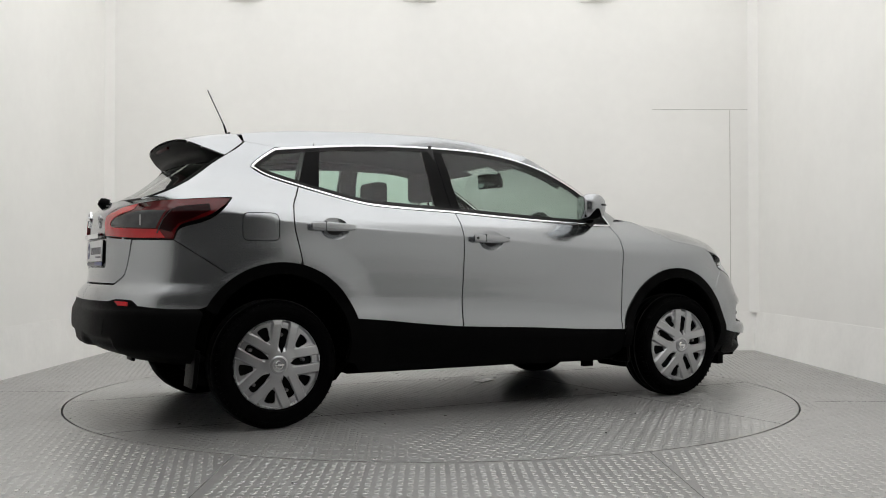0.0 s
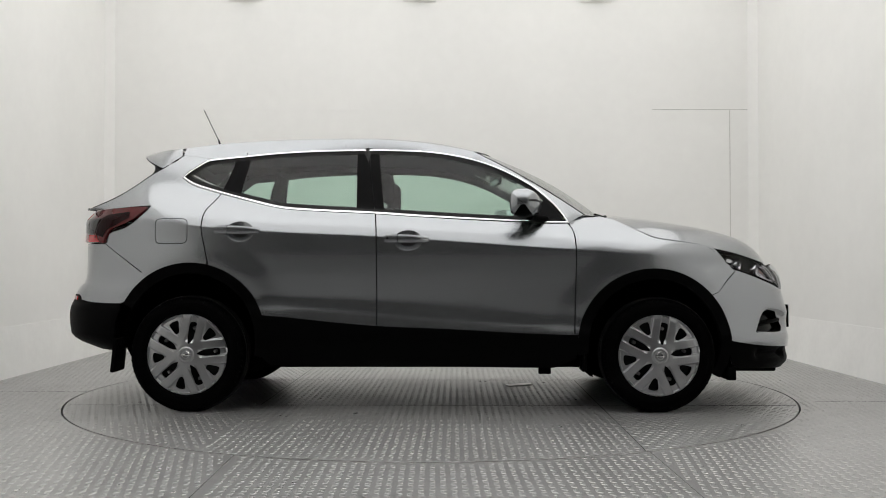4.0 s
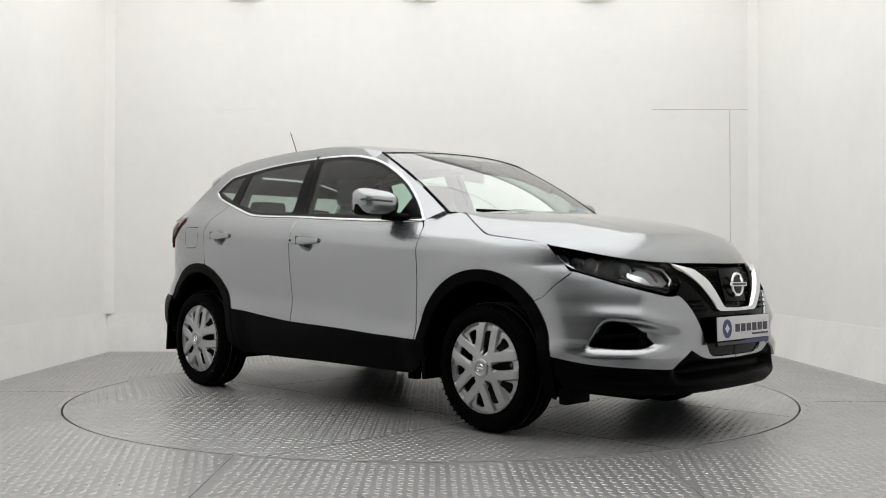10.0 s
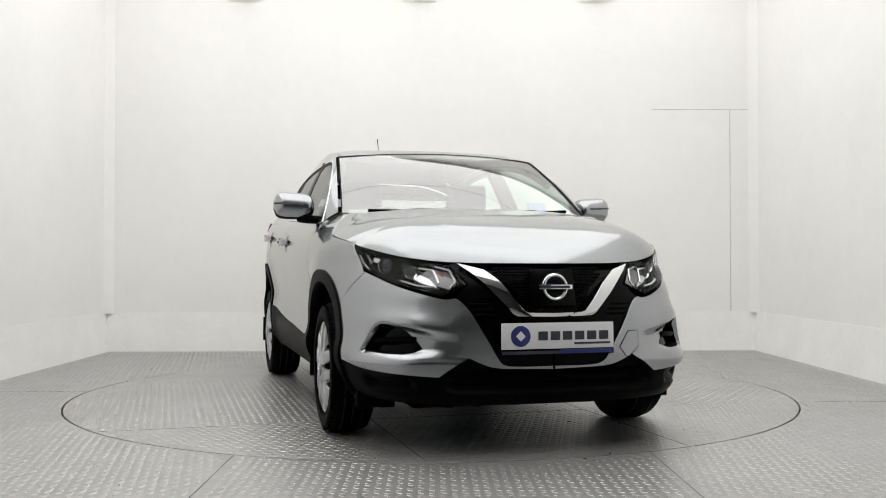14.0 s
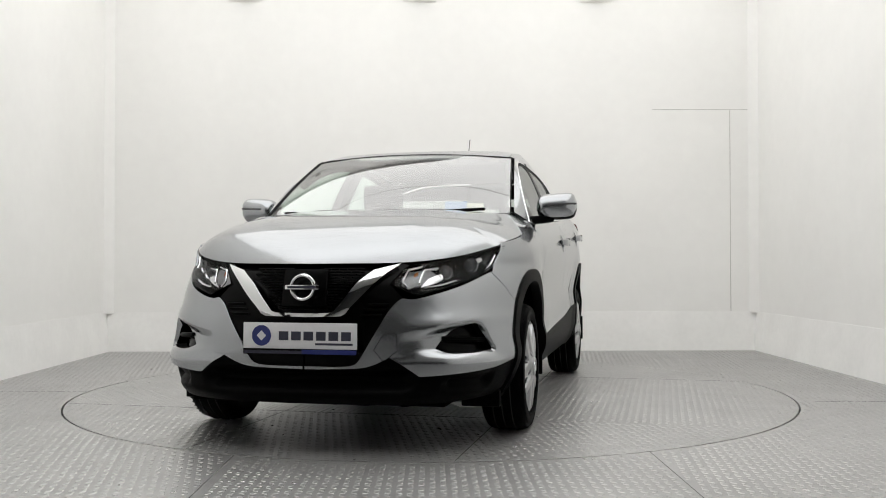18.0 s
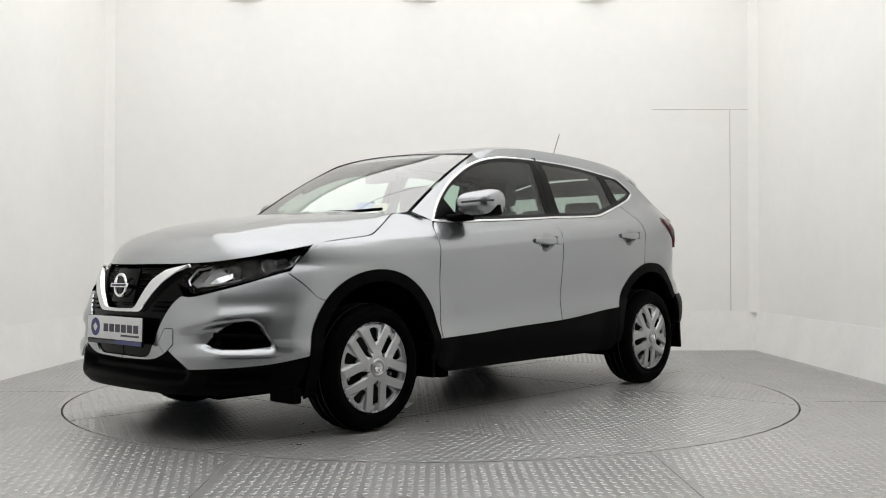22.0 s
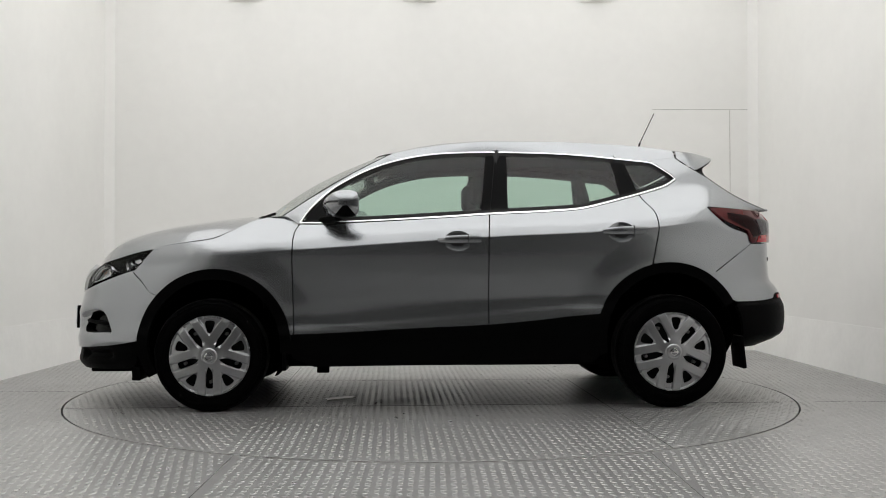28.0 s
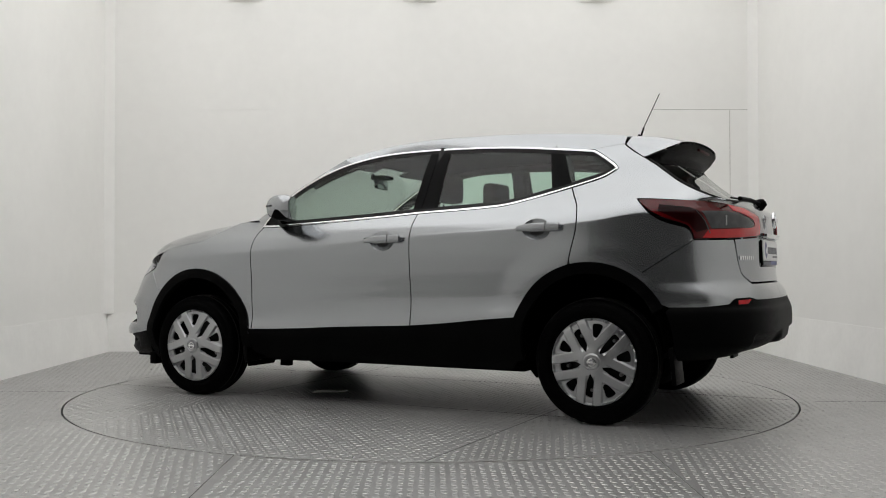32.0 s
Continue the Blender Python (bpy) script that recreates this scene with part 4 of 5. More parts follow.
def skirt(q):
    z, s = q[:, 1], np.abs(q[:, 0])
    lip = .006 * np.exp(-((z - .265) / .04) ** 2)
    hollow = -.055 * np.exp(-((z - .33) / .035) ** 2) * np.clip((.45 - s) / .06, 0, 1) - .03 * np.exp(-((z - .315) / .025) ** 2) * np.clip((s - .58) / .06, 0, 1) * np.clip((.95 - s) / .06, 0, 1)
    return lip + hollow - .006


both("front_skirt", skirt_half, nose_map, PLASTIC, car, gap=0, slope=skirt, h=.02, rim=.03, label="black plastic lower bumper with a splitter lip")

# grille
surround = [(s + .004, z - .003) if s else (s, z - .004) for s, z in GRILLE_EDGE] + [(.428, .735), (.418, .75), (.50, .83), (.48, .842), (.33, .833), (0.0, .828)]
both("grille_back", surround, nose_map, GLOSS, car, off=-.040, gap=0, rim=0, h=.03, label="gloss black grille backing")
V_OUT = [(.458, .834), (.348, .751), (.209, .643), (.18, .617), (.155, .606), (0.0, .602)]
V_IN = [(.352, .806), (.272, .752), (.145, .638), (.131, .627), (.11, .6205), (0.0, .6175)]
both("grille_surround", [(s + .003, z) for s, z in GRILLE_EDGE if s > .16] + [(.42, .738), (.50, .826), (.47, .838)] + V_OUT[1:5] + [(0.0, .598), (0.0, .39), (.12, .39)],
     nose_map, GLOSS, car, off=-.010, gap=.001, rim=.03, h=.025, label="gloss black panel round the grille")
vee = V_OUT + V_IN[::-1]


def vee_lift(q):
    s, z = np.abs(q[:, 0]), q[:, 1]
    mid = np.interp(z, [.60, .64, .76, .83], [.09, .177, .313, .405])
    return .005 * np.cos(np.clip((s - mid) / .055, -1, 1) * 1.3) + .001 + .018 * (z - .62) / .21


both("grille_chrome", vee, nose_map, CHROME, car, off=.006, gap=0, slope=vee_lift, rim=.03, h=.018, label="broad chrome V of the grille")
# honeycomb mesh of the grille: each bar
for r, zz in enumerate(np.arange(.635, .822, .0125)):
    wmax = float(np.interp(zz, [.62, .64, .755, .81], [.118, .140, .268, .35]))
    n = int(wmax * 2 / .042)
    for i in range(-n // 2, n // 2 + 1):
        s = i * .042 + (.021 if r % 2 else 0)
        if abs(s) > wmax - .018 or (abs(s) < .105 and .655 < zz < .81):
            continue
        p, nrm, u, v = at(nose_map, s, zz, -.022)
        part("grille_bar", place(box_bm(-.017, .017, -.006, .004, -.0028, .0028), facing(p, nrm)), PLASTIC, car, smooth=False)
# slats in the outer dark panels
for sg in (1, -1):
    for zz in (.612, .634, .656):
        s0 = float(np.interp(zz, [.60, .69], [.235, .33]))
        pts = [Vector(nose_map(np.array([[s, zz]]), -.004)[0] * [1, sg, 1]) for s in np.linspace(s0, s0 + .09, 5)]
        part("grille_slat", tube_bm(pts, .005, 6), PLASTIC, car)
p, nrm, u, v = at(nose_map, 0.0, .728, -.012)
part("emblem_panel", place(box_bm(-.105, .105, -.01, .002, -.085, .085, .01), facing(p, nrm)), GLOSS, car, "black panel behind the emblem")


def emblem(p, n, r, parent, bar=True):
    bm = bmesh.new()
    tube = []
    N = 40
    for a in np.linspace(0, 2 * math.pi, N, endpoint=False):
        ring_ = []
        for b in np.linspace(0, 2 * math.pi, 8, endpoint=False):
            rr = r * (.87 + .13 * math.cos(b))
            ring_.append(bm.verts.new((rr * math.cos(a), .006 + .008 * math.sin(b), rr * math.sin(a))))
        tube.append(ring_)
    for i in range(N):
        for k in range(8):
            bm.faces.new((tube[i][k], tube[(i + 1) % N][k], tube[(i + 1) % N][(k + 1) % 8], tube[i][(k + 1) % 8]))
    bmesh.ops.recalc_face_normals(bm, faces=bm.faces[:])
    place(bm, facing(p, n))
    e = part("emblem", bm, CHROME, parent, "round chrome emblem ring with a cross bar")
    part("emblem_bar", place(box_bm(-r * 1.3, r * 1.3, 0, .018, -r * .17, r * .17, .003), facing(p, n)), CHROME, e)
    if bar:
        part("emblem_bar_print", place(box_bm(-r * 1.1, r * 1.1, .018, .0195, -r * .09, r * .09), facing(p, n)), INK, e, smooth=False)
    return e


emblem(Vector((p.x + .022, 0, .730)), Vector((1, 0, .06)), .060, car)


def plate(p, n, w, h, front):
    m = facing(p, n)
    ob = part("number_plate", place(box_bm(-w / 2, w / 2, -.004, .004, -h / 2, h / 2, .003), m), PLATE, car, "white dealer plate with navy print bars")
    # round badge and blank print bars
    bm = bmesh.new()
    bmesh.ops.create_circle(bm, cap_ends=True, radius=h * .40, segments=32, matrix=Matrix.Rotation(radians(-90), 4, "X"))
    bmesh.ops.translate(bm, vec=(w * .335, .0052, 0), verts=bm.verts[:])
    part("plate_badge", place(bm, m), NAVY, ob, smooth=False)
    bm = bmesh.new()
    bmesh.ops.create_circle(bm, cap_ends=True, radius=h * .20, segments=4, matrix=Matrix.Rotation(radians(-90), 4, "X"))
    bmesh.ops.translate(bm, vec=(w * .335, .0060, 0), verts=bm.verts[:])
    part("plate_badge_mark", place(bm, m), PLATE, ob, smooth=False)
    for k in range(6):
        x = w * .185 - k * w * .109
        part("plate_print", place(box_bm(x - w * .089, x - w * .005, .004, .0052, -h * .17, h * .17), m), INK, ob, smooth=False)
    part("plate_small_print", place(box_bm(-w * .465, -w * .14, .004, .0052, -h * .345, -h * .265), m), INK, ob, smooth=False)
    part("plate_holder", place(box_bm(-w / 2 - .003, w / 2 + .003, -.012, -.002, -h / 2 - .026, h / 2 + .002, .003), m), GLOSS, ob)
    part("plate_strip", place(box_bm(-w * .02, w / 2 - .004, -.002, .0005, -h / 2 - .022, -h / 2 - .008), m), INK, ob, smooth=False)
    part("plate_strip", place(box_bm(-w / 2 + .004, -w * .02, -.002, .0005, -h / 2 - .022, -h / 2 - .003), m), NAVY, ob, smooth=False)
    return ob


plate(Vector((2.252, 0, .522)), Vector((1, 0, .02)), .52, .112, True)
part("plate_bracket", box_bm(2.185, 2.242, -.2, .2, .48, .56, .005), GLOSS, car, "black bracket behind the plate")

# headlamps
HEAD = spl([(.415, .745), (.497, .824), (.68, .851), (.868, .890), (1.032, .927), (.950, .864), (.888, .804), (.716, .743), (.515, .692), (.415, .745)], sharp=(0, 1, 4, 8))[:-1]
for sg in (1, -1):
    mir = sg < 0
    head = panel("headlamp", HEAD, nose_map, LENS, car, gap=.002, rim=0, h=.03, label="headlamp under a clear lens", mirror=mir)
    panel("lamp_housing", [tuple(q) for q in inset(dense(HEAD, .02), .001)], nose_map, GLOSS, head, off=-.060, gap=0, rim=0, h=.03, mirror=mir, label="black lamp housing")
    W_ = dense(HEAD, .02)
    o_, i_ = nose_map(W_, -.001), nose_map(W_, -.061)
    bm = bmesh.new()
    a_ = [bm.verts.new((v[0], v[1] * sg, v[2])) for v in o_]
    b_ = [bm.verts.new((v[0], v[1] * sg, v[2])) for v in i_]
    for i in range(len(a_)):
        bm.faces.new((a_[i], a_[(i + 1) % len(a_)], b_[(i + 1) % len(a_)], b_[i]))
    part("lamp_wall", bm, GLOSS, head)

    def spot(s, z, off):
        p, n, u, v = at(nose_map, s, z, off)
        return Vector((p.x, p.y * sg, p.z)), Vector((n.x + .4, n.y * sg, 0)).normalized()

    for s, z, r in ((.802, .824, .031), (.675, .794, .028)):
        p, n = spot(s, z, -.055)
        bm = lathe_bm([(r * 1.15, 0), (r * 1.22, .02), (r * 1.12, .030), (r * .98, .026), (r * .85, .008), (0, .004)], 28)
        part("lamp_bezel", place(bm, facing(p, n)), REFLECT, head, "chrome lamp bezel")
        bm = lathe_bm([(r * .8, .006), (r * .72, .016), (r * .45, .026), (0, .03)], 24)
        part("projector_lens", place(bm, facing(p, n)), SMOKE, head, "dark glass projector lens")
    panel("lamp_reflector", [(.880, .845), (.903, .872), (.931, .872), (.927, .85), (.899, .822)], nose_map, REFLECT, head, off=-.035, gap=0, rim=.02, h=.02, mirror=mir, label="bright outer reflector")
    panel("lamp_reflector", [(.843, .836), (.812, .848), (.861, .862), (.873, .845)], nose_map, REFLECT, head, off=-.038, gap=0, rim=.02, h=.02, mirror=mir, label="bright reflector")
    panel("lamp_reflector", [(.638, .748), (.552, .725), (.595, .765), (.664, .79), (.668, .765)], nose_map, REFLECT, head, off=-.045, gap=0, rim=.01, h=.02, mirror=mir, label="bright reflector")
    panel("lamp_reflector", [(.60, .748), (.50, .720), (.472, .738), (.515, .792), (.60, .806), (.645, .778)], nose_map, DISC, head, off=-.052, gap=0, rim=.01, h=.02, mirror=mir, label="grey reflector bowl")
    panel("lamp_indicator", [(.552, .778), (.531, .773), (.536, .788), (.554, .795)], nose_map, AMBER, head, off=-.05, gap=0, rim=.01, h=.02, mirror=mir, label="amber indicator bulb seat")
    for pts in ([(.56, .819), (.50, .803), (.472, .752), (.485, .728)], [(.63, .812), (.572, .803), (.543, .745)], [(.56, .728), (.64, .737), (.715, .757)], [(.938, .872), (.915, .838), (.885, .808)]):
        line = [Vector(nose_map(np.array([q]), -.018)[0] * [1, sg, 1]) for q in spl(pts, .02, sharp=(1, 2))]
        part("lamp_light_guide", tube_bm(line, .0055, 6), REFLECT, head, "bright angular light guide")

# ---- tail ----
TLAMP = spl([(1.095, 1.160), (.958, 1.158), (.77, 1.152), (.60, 1.136), (.441, 1.117), (.325, 1.078), (.304, 1.042), (.322, .979), (.604, .962), (.854, .957), (.864, .995), (.891, 1.027), (.958, 1.049), (1.05, 1.088), (1.095, 1.160)], sharp=(0, 7, 9))[:-1]
TCLEAR = spl([(.808, 1.098), (.65, 1.098), (.52, 1.076), (.425, 1.050), (.43, 1.030), (.55, 1.019), (.762, 1.010), (.808, 1.098)], sharp=(0, 6))[:-1]
TBRIGHT = spl([(.60, 1.136), (.441, 1.115), (.328, 1.076), (.308, 1.042), (.326, .983), (.604, .966), (.815, .962), (.78, 1.003), (.55, 1.013), (.415, 1.025), (.405, 1.048), (.45, 1.070), (.60, 1.106), (.60, 1.136)], sharp=(0, 4, 6, 7, 12))[:-1]
TDARK = [(1.0, 1.132), (.86, 1.118), (.822, 1.10), (.775, 1.008), (.845, .99), (.88, 1.032), (.95, 1.058), (1.03, 1.098)]
for sg in (1, -1):
    lamp = panel("tail_lamp", TLAMP, tail_map, MIDRED, car, off=.012, gap=.001, rim=.03, h=.025, mirror=sg < 0, label="red and smoked wrap-round tail lamp", out=(-1, 0, 1))
    panel("lamp_clear", TCLEAR, tail_map, SMOKE, lamp, off=.0145, gap=0, rim=.004, h=.02, mirror=sg < 0, label="smoked clear lamp window", out=(-1, 0, 1))
    panel("lamp_dark", TDARK, tail_map, DARKRED, lamp, off=.0143, gap=0, rim=.004, h=.02, mirror=sg < 0, label="dark red front tip of the lamp", out=(-1, 0, 1))
    panel("lamp_band", TBRIGHT, tail_map, RED, lamp, off=.0141, gap=0, rim=.004, h=.02, mirror=sg < 0, label="bright red lamp band", out=(-1, 0, 1))
    for s in (.672,):
        p, n, u, v = at(tail_map, s, 1.052, .0146)
        part("lamp_reflector", place(box_bm(-.005, .005, 0, .002, -.026, .026, .0008), facing(Vector((p.x, p.y * sg, p.z)), Vector((n.x, n.y * sg, 0)))), DISC, lamp)
    line = [Vector(tail_map(np.array([q]), .0150)[0] * [1, sg, 1]) for q in ((.835, 1.100), (.80, 1.05), (.772, .985))]
    part("lamp_strip", tube_bm(line, .003, 6), SMOKE, lamp, "grey strip across the lamp")

gate_half = [(0.0, .734), (.472, .734)] + spl([(.472, .734), (.54, .770), (.567, .812), (.598, .958)])[1:] + [(.322, .974), (.298, 1.042), (.318, 1.082), (.436, 1.121), (.60, 1.140), (.74, 1.153), (.70, 1.160), (0.0, 1.168)]
PLATE_HOLE = [(0.0, .815), (.27, .815), (.30, .835), (.27, .985), (0.0, .985)]


def gate_shape(q):
    z, s = q[:, 1], np.abs(q[:, 0])
    k = np.clip((.30 - s) / .03, 0, 1) * np.clip((z - .815) / .02, 0, 1) * np.clip((.985 - z) / .015, 0, 1)
    return -.028 * k * k * (3 - 2 * k) + .018 * np.exp(-((z - 1.12) / .03) ** 2)


gate_full = gate_half[1:-1] + [(0.0, 1.168)] + [(-s, z) for s, z in gate_half[1:-1][::-1]] + [(0.0, .734)]
panel("tailgate", gate_full, tail_map, PAINT, car, slope=gate_shape, h=.02, out=(-1, 0, .9), label="silver tailgate with a plate recess")
REAR_LINE = [(0.0, .644), (.531, .647), (.600, .660), (.712, .656), (.735, .648), (.768, .627)] + spl([(.768, .627), (.93, .615), (on_tail(-1.714, .612), .612)])[1:]
rb_half = [(s, z + .001) for s, z in REAR_LINE] + wheel_edge(ARCH_R, on_tail, 152, 117, 14)[1:] + [(on_tail(x, z), z) for x, z in zip(np.linspace(-1.586, -1.820, 12), np.linspace(.788, .950, 12))] + [(.606, .955)] + spl([(.604, .955), (.573, .812), (.546, .766), (.476, .728)])[1:] + [(0.0, .728)]
both("rear_bumper", rb_half, tail_map, PAINT, car, gap=.001, h=.025, rim=.02, out=(-1, 0, .9), label="silver upper rear bumper")
rs_half = REAR_LINE + wheel_edge(ARCH_R, on_tail, 152, 178, 10)[1:] + [(1.05, .36), (.93, .345), (.765, .345), (.633, .358), (.456, .384), (.194, .405), (0.0, .415)]


def rear_skirt(q):
    z, s = q[:, 1], np.abs(q[:, 0])
    step = np.clip((.62 - z) / .02, 0, 1)
    low_ = smooth((.470 - z) / .02) * smooth((.60 - s) / .03) * smooth((s - .10) / .1)
    return .006 * step - .03 * low_ + .003


both("rear_skirt", rs_half, tail_map, PLASTIC, car, gap=0, slope=rear_skirt, h=.025, rim=.03, out=(-1, 0, .6), label="black plastic lower rear bumper")
for sg in (1, -1):
    panel("rear_reflector", [(.598, .652), (.701, .648), (.706, .628), (.633, .630)], tail_map, RED, car, off=.0075, gap=0, rim=.006, h=.02, mirror=sg < 0, out=(-1, 0, .6), label="small red bumper reflector")
panel("tow_cover", [(.459, .561), (.539, .564), (.513, .485), (.441, .486)], tail_map, PLASTIC, car, off=.0115, gap=0, rim=.003, h=.02, mirror=True, out=(-1, 0, .6), label="black tow eye cover")
plate(Vector((-2.078, 0, .905)), Vector((-1, 0, .04)), .52, .112, False)
part("plate_light_bar", box_bm(-2.098, -2.06, -.24, .24, .972, .998, .006), CHROME, car, "chrome bar over the rear plate")
emblem(Vector((-2.096, 0, 1.075)), Vector((-1, 0, .05)), .046, car, False)
for k in range(7):
    p, n, u, v = at(tail_map, .555 - k * .022, .862 + .000 * k, .001)
    part("badge_letter_bar", place(box_bm(-.008, .008, 0, .004, -.011, .011, .002), facing(p, n)), CHROME, car)


def tail_glass(u, v):
    w = 2 * u - 1
    zz = 1.152 + .248 * v
    xs = float(np.interp(zz, [1.150, 1.178, 1.213, 1.255, 1.305, 1.355, 1.400], [-1.965, -1.89, -1.81, -1.735, -1.665, -1.60, -1.53]))
    ys = edge_y(xs, zz) - .010
    return Vector((xs - .003 - (.05 + .05 * v) * (1 - w * w), w * ys, zz + .006 * (1 - w * w)))


grid_ob("rear_screen", tail_glass, 24, 10, WIND, car, "curved dark rear window")
bm = bmesh.new()
tube_bm([tail_glass(.012, k / 10) for k in range(11)], .004, 6, bm)
tube_bm([tail_glass(.988, k / 10) for k in range(11)], .004, 6, bm)
tube_bm([tail_glass(k / 20, .01) for k in range(21)], .005, 6, bm)
part("rear_screen_seal", bm, SHUT, car, "black seal of the rear window")


# spoiler: a silver shelf that ends in two points on the pillars, hollow and black below
TIP_X, TIP_Z = -1.533, 1.399


def tip(sg):
    return Vector((TIP_X, sg * (edge_y(TIP_X, TIP_Z) + .001), TIP_Z))


def spoiler_front(w):
    a, sg = abs(w), (1 if w > 0 else -1)
    x = -1.443
    ye = float(ROOF_EDGE(x))
    if a <= .75:
        y = a / .75 * ye
        return Vector((x, sg * y, float(roof(np.array([[x, y]]))[0, 2])))
    k = (a - .75) / .25
    p0 = Vector((x, sg * ye, float(roof(np.array([[x, ye]]))[0, 2])))
    p1 = Vector((-1.428, sg * (edge_y(-1.428, 1.474) + .001), 1.474))
    return p0.lerp(p1, k / .4) if k < .4 else p1.lerp(tip(sg), (k - .4) / .6)


def spoiler_edge(w):
    a, sg = abs(w), (1 if w > 0 else -1)
    if a <= .75:
        k = a / .75
        return Vector((-1.738 + .030 * k ** 2 + .018 * k ** 8, sg * .47 * k, 1.510 - .016 * k ** 2 - .009 * k ** 8))
    k = (a - .75) / .25
    q = Vector((-1.690, sg * .47, 1.485)).lerp(tip(sg), k)
    q.y += sg * .022 * math.sin(math.pi * k)
    q.x -= .012 * math.sin(math.pi * k)
    return q


def spoiler_top(u, v):
    w = 2 * u - 1
    q = spoiler_front(w).lerp(spoiler_edge(w), v)
    q.z += .012 * math.sin(math.pi * v) * max(0, 1 - abs(w) ** 6)
    return q


grid_ob("spoiler", spoiler_top, 64, 12, PAINT, car, "silver roof spoiler", flip=True, thick=.012)


def spoiler_under(u, v):
    w = 2 * u - 1
    sg = 1 if w > 0 else -1
    a = spoiler_edge(w) + Vector((.005, 0, -.011))
    if abs(w) <= .75:
        b = tail_glass(.5 + w / .75 * .47, .84) + Vector((-.004, 0, .003))
    else:
        b = tail_glass(.5 + sg * .47, .84).lerp(tip(sg), (abs(w) - .75) / .25)
    q = a.lerp(b, v)
    q.x += .05 * math.sin(math.pi * v) * max(0, 1 - abs(w) ** 4)
    return q


grid_ob("spoiler_underside", spoiler_under, 64, 10, PLASTIC, car, "black hollow underside of the spoiler", flip=False)
part("brake_light", box_bm(-1.722, -1.708, -.14, .14, 1.470, 1.486, .003), BRAKE, car, "dark red high brake light")
# rear wiper
p0 = tail_glass(.5, .0)
bm = lathe_bm([(0, .050), (.020, .046), (.032, .022), (.036, 0)], 18)
place(bm, facing(p0 + Vector((-.002, 0, .0)), Vector((-1, 0, .55))))
wiper = part("rear_wiper", bm, PLASTIC, car, "black rear wiper")
part("wiper_arm", tube_bm([p0 + Vector((-.018, 0, .008)), tail_glass(.60, .05) + Vector((-.018, 0, .012)), tail_glass(.74, .07) + Vector((-.014, 0, .008))], .013, 8), PLASTIC, wiper)
part("wiper_blade", tube_bm([tail_glass(k, .05 + .03 * math.sin((k - .55) * 8)) + Vector((-.006, 0, .006)) for k in np.linspace(.56, .84, 7)], .005, 5), RUBBER, wiper)


# ---- wheels ----
TYRE_R, HUB_Z, WHEEL_Y = .326, .326, .770


def cover_dish(r):
    """Depth of the wheel cover's face by radius: a flat dish with a turned-in edge."""
    return np.interp(r, [0, .04, .10, .16, .195, .214, .2175], [.116, .115, .113, .110, .106, .100, .092])


def polar(r, a):
    return (r * math.cos(radians(a)), r * math.sin(radians(a)))


def along(a, half):
    """An outline that lies the same on both sides of the ray at that angle: half holds (across, outward)."""
    c, s = math.cos(radians(a)), math.sin(radians(a))
    pts = half + [(-u, v) for u, v in half[::-1] if u > 0]
    return [(v * c - u * s, v * s + u * c) for u, v in pts]


SLOT = spl([(0, .056), (.009, .072), (.0165, .094), (.0175, .13), (.0185, .165), (.0135, .177), (0, .179)], .01, sharp=(0,))
NOTCH = spl([(0, .122), (.0105, .127), (.0170, .142), (.027, .176), (.022, .187), (0, .191)], .01)


def cover_holes():
    """Five slots between twin spokes and five notches near the edge."""
    holes = []
    for k in range(5):
        holes.append(along(72 * k, SLOT[:-1] + [(0, .179)]))
        holes.append(along(72 * k + 36, NOTCH[:-1] + [(0, .191)]))
    return holes


def cover_map(p, off=0.0):
    """Twin spokes stand proud of the sunken floor round the openings."""
    r = np.hypot(p[:, 0], p[:, 1])
    a = np.degrees(np.arctan2(p[:, 1], p[:, 0]))
    d = np.radians((a + 36) % 72 - 36)
    u, v = np.abs(r * np.sin(d)), r * np.cos(d)
    step = lambda t: np.clip(t, 0, 1) ** 2 * (3 - 2 * np.clip(t, 0, 1))
    slot = step((.0235 - u) / .0075) * step((v - .058) / .02)
    notch = step((u - .0615) / .009) * step((v - .07) / .02)
    edge = step((.2155 - r) / .011)
    sink = -.013 * np.maximum(slot, notch) * edge * step((r - .06) / .03)
    crown = .004 * (1 - step((r - .05) / .05)) - .005 * step((r - .15) / .04) * np.maximum(slot, notch) * edge
    return np.stack([p[:, 0] * 1.045, cover_dish(r) + sink + crown + off, p[:, 1] * 1.045], 1)


COVER_CUT = cut([polar(.2175, a) for a in np.linspace(0, 360, 96, endpoint=False)], .0042, 0, cover_holes())


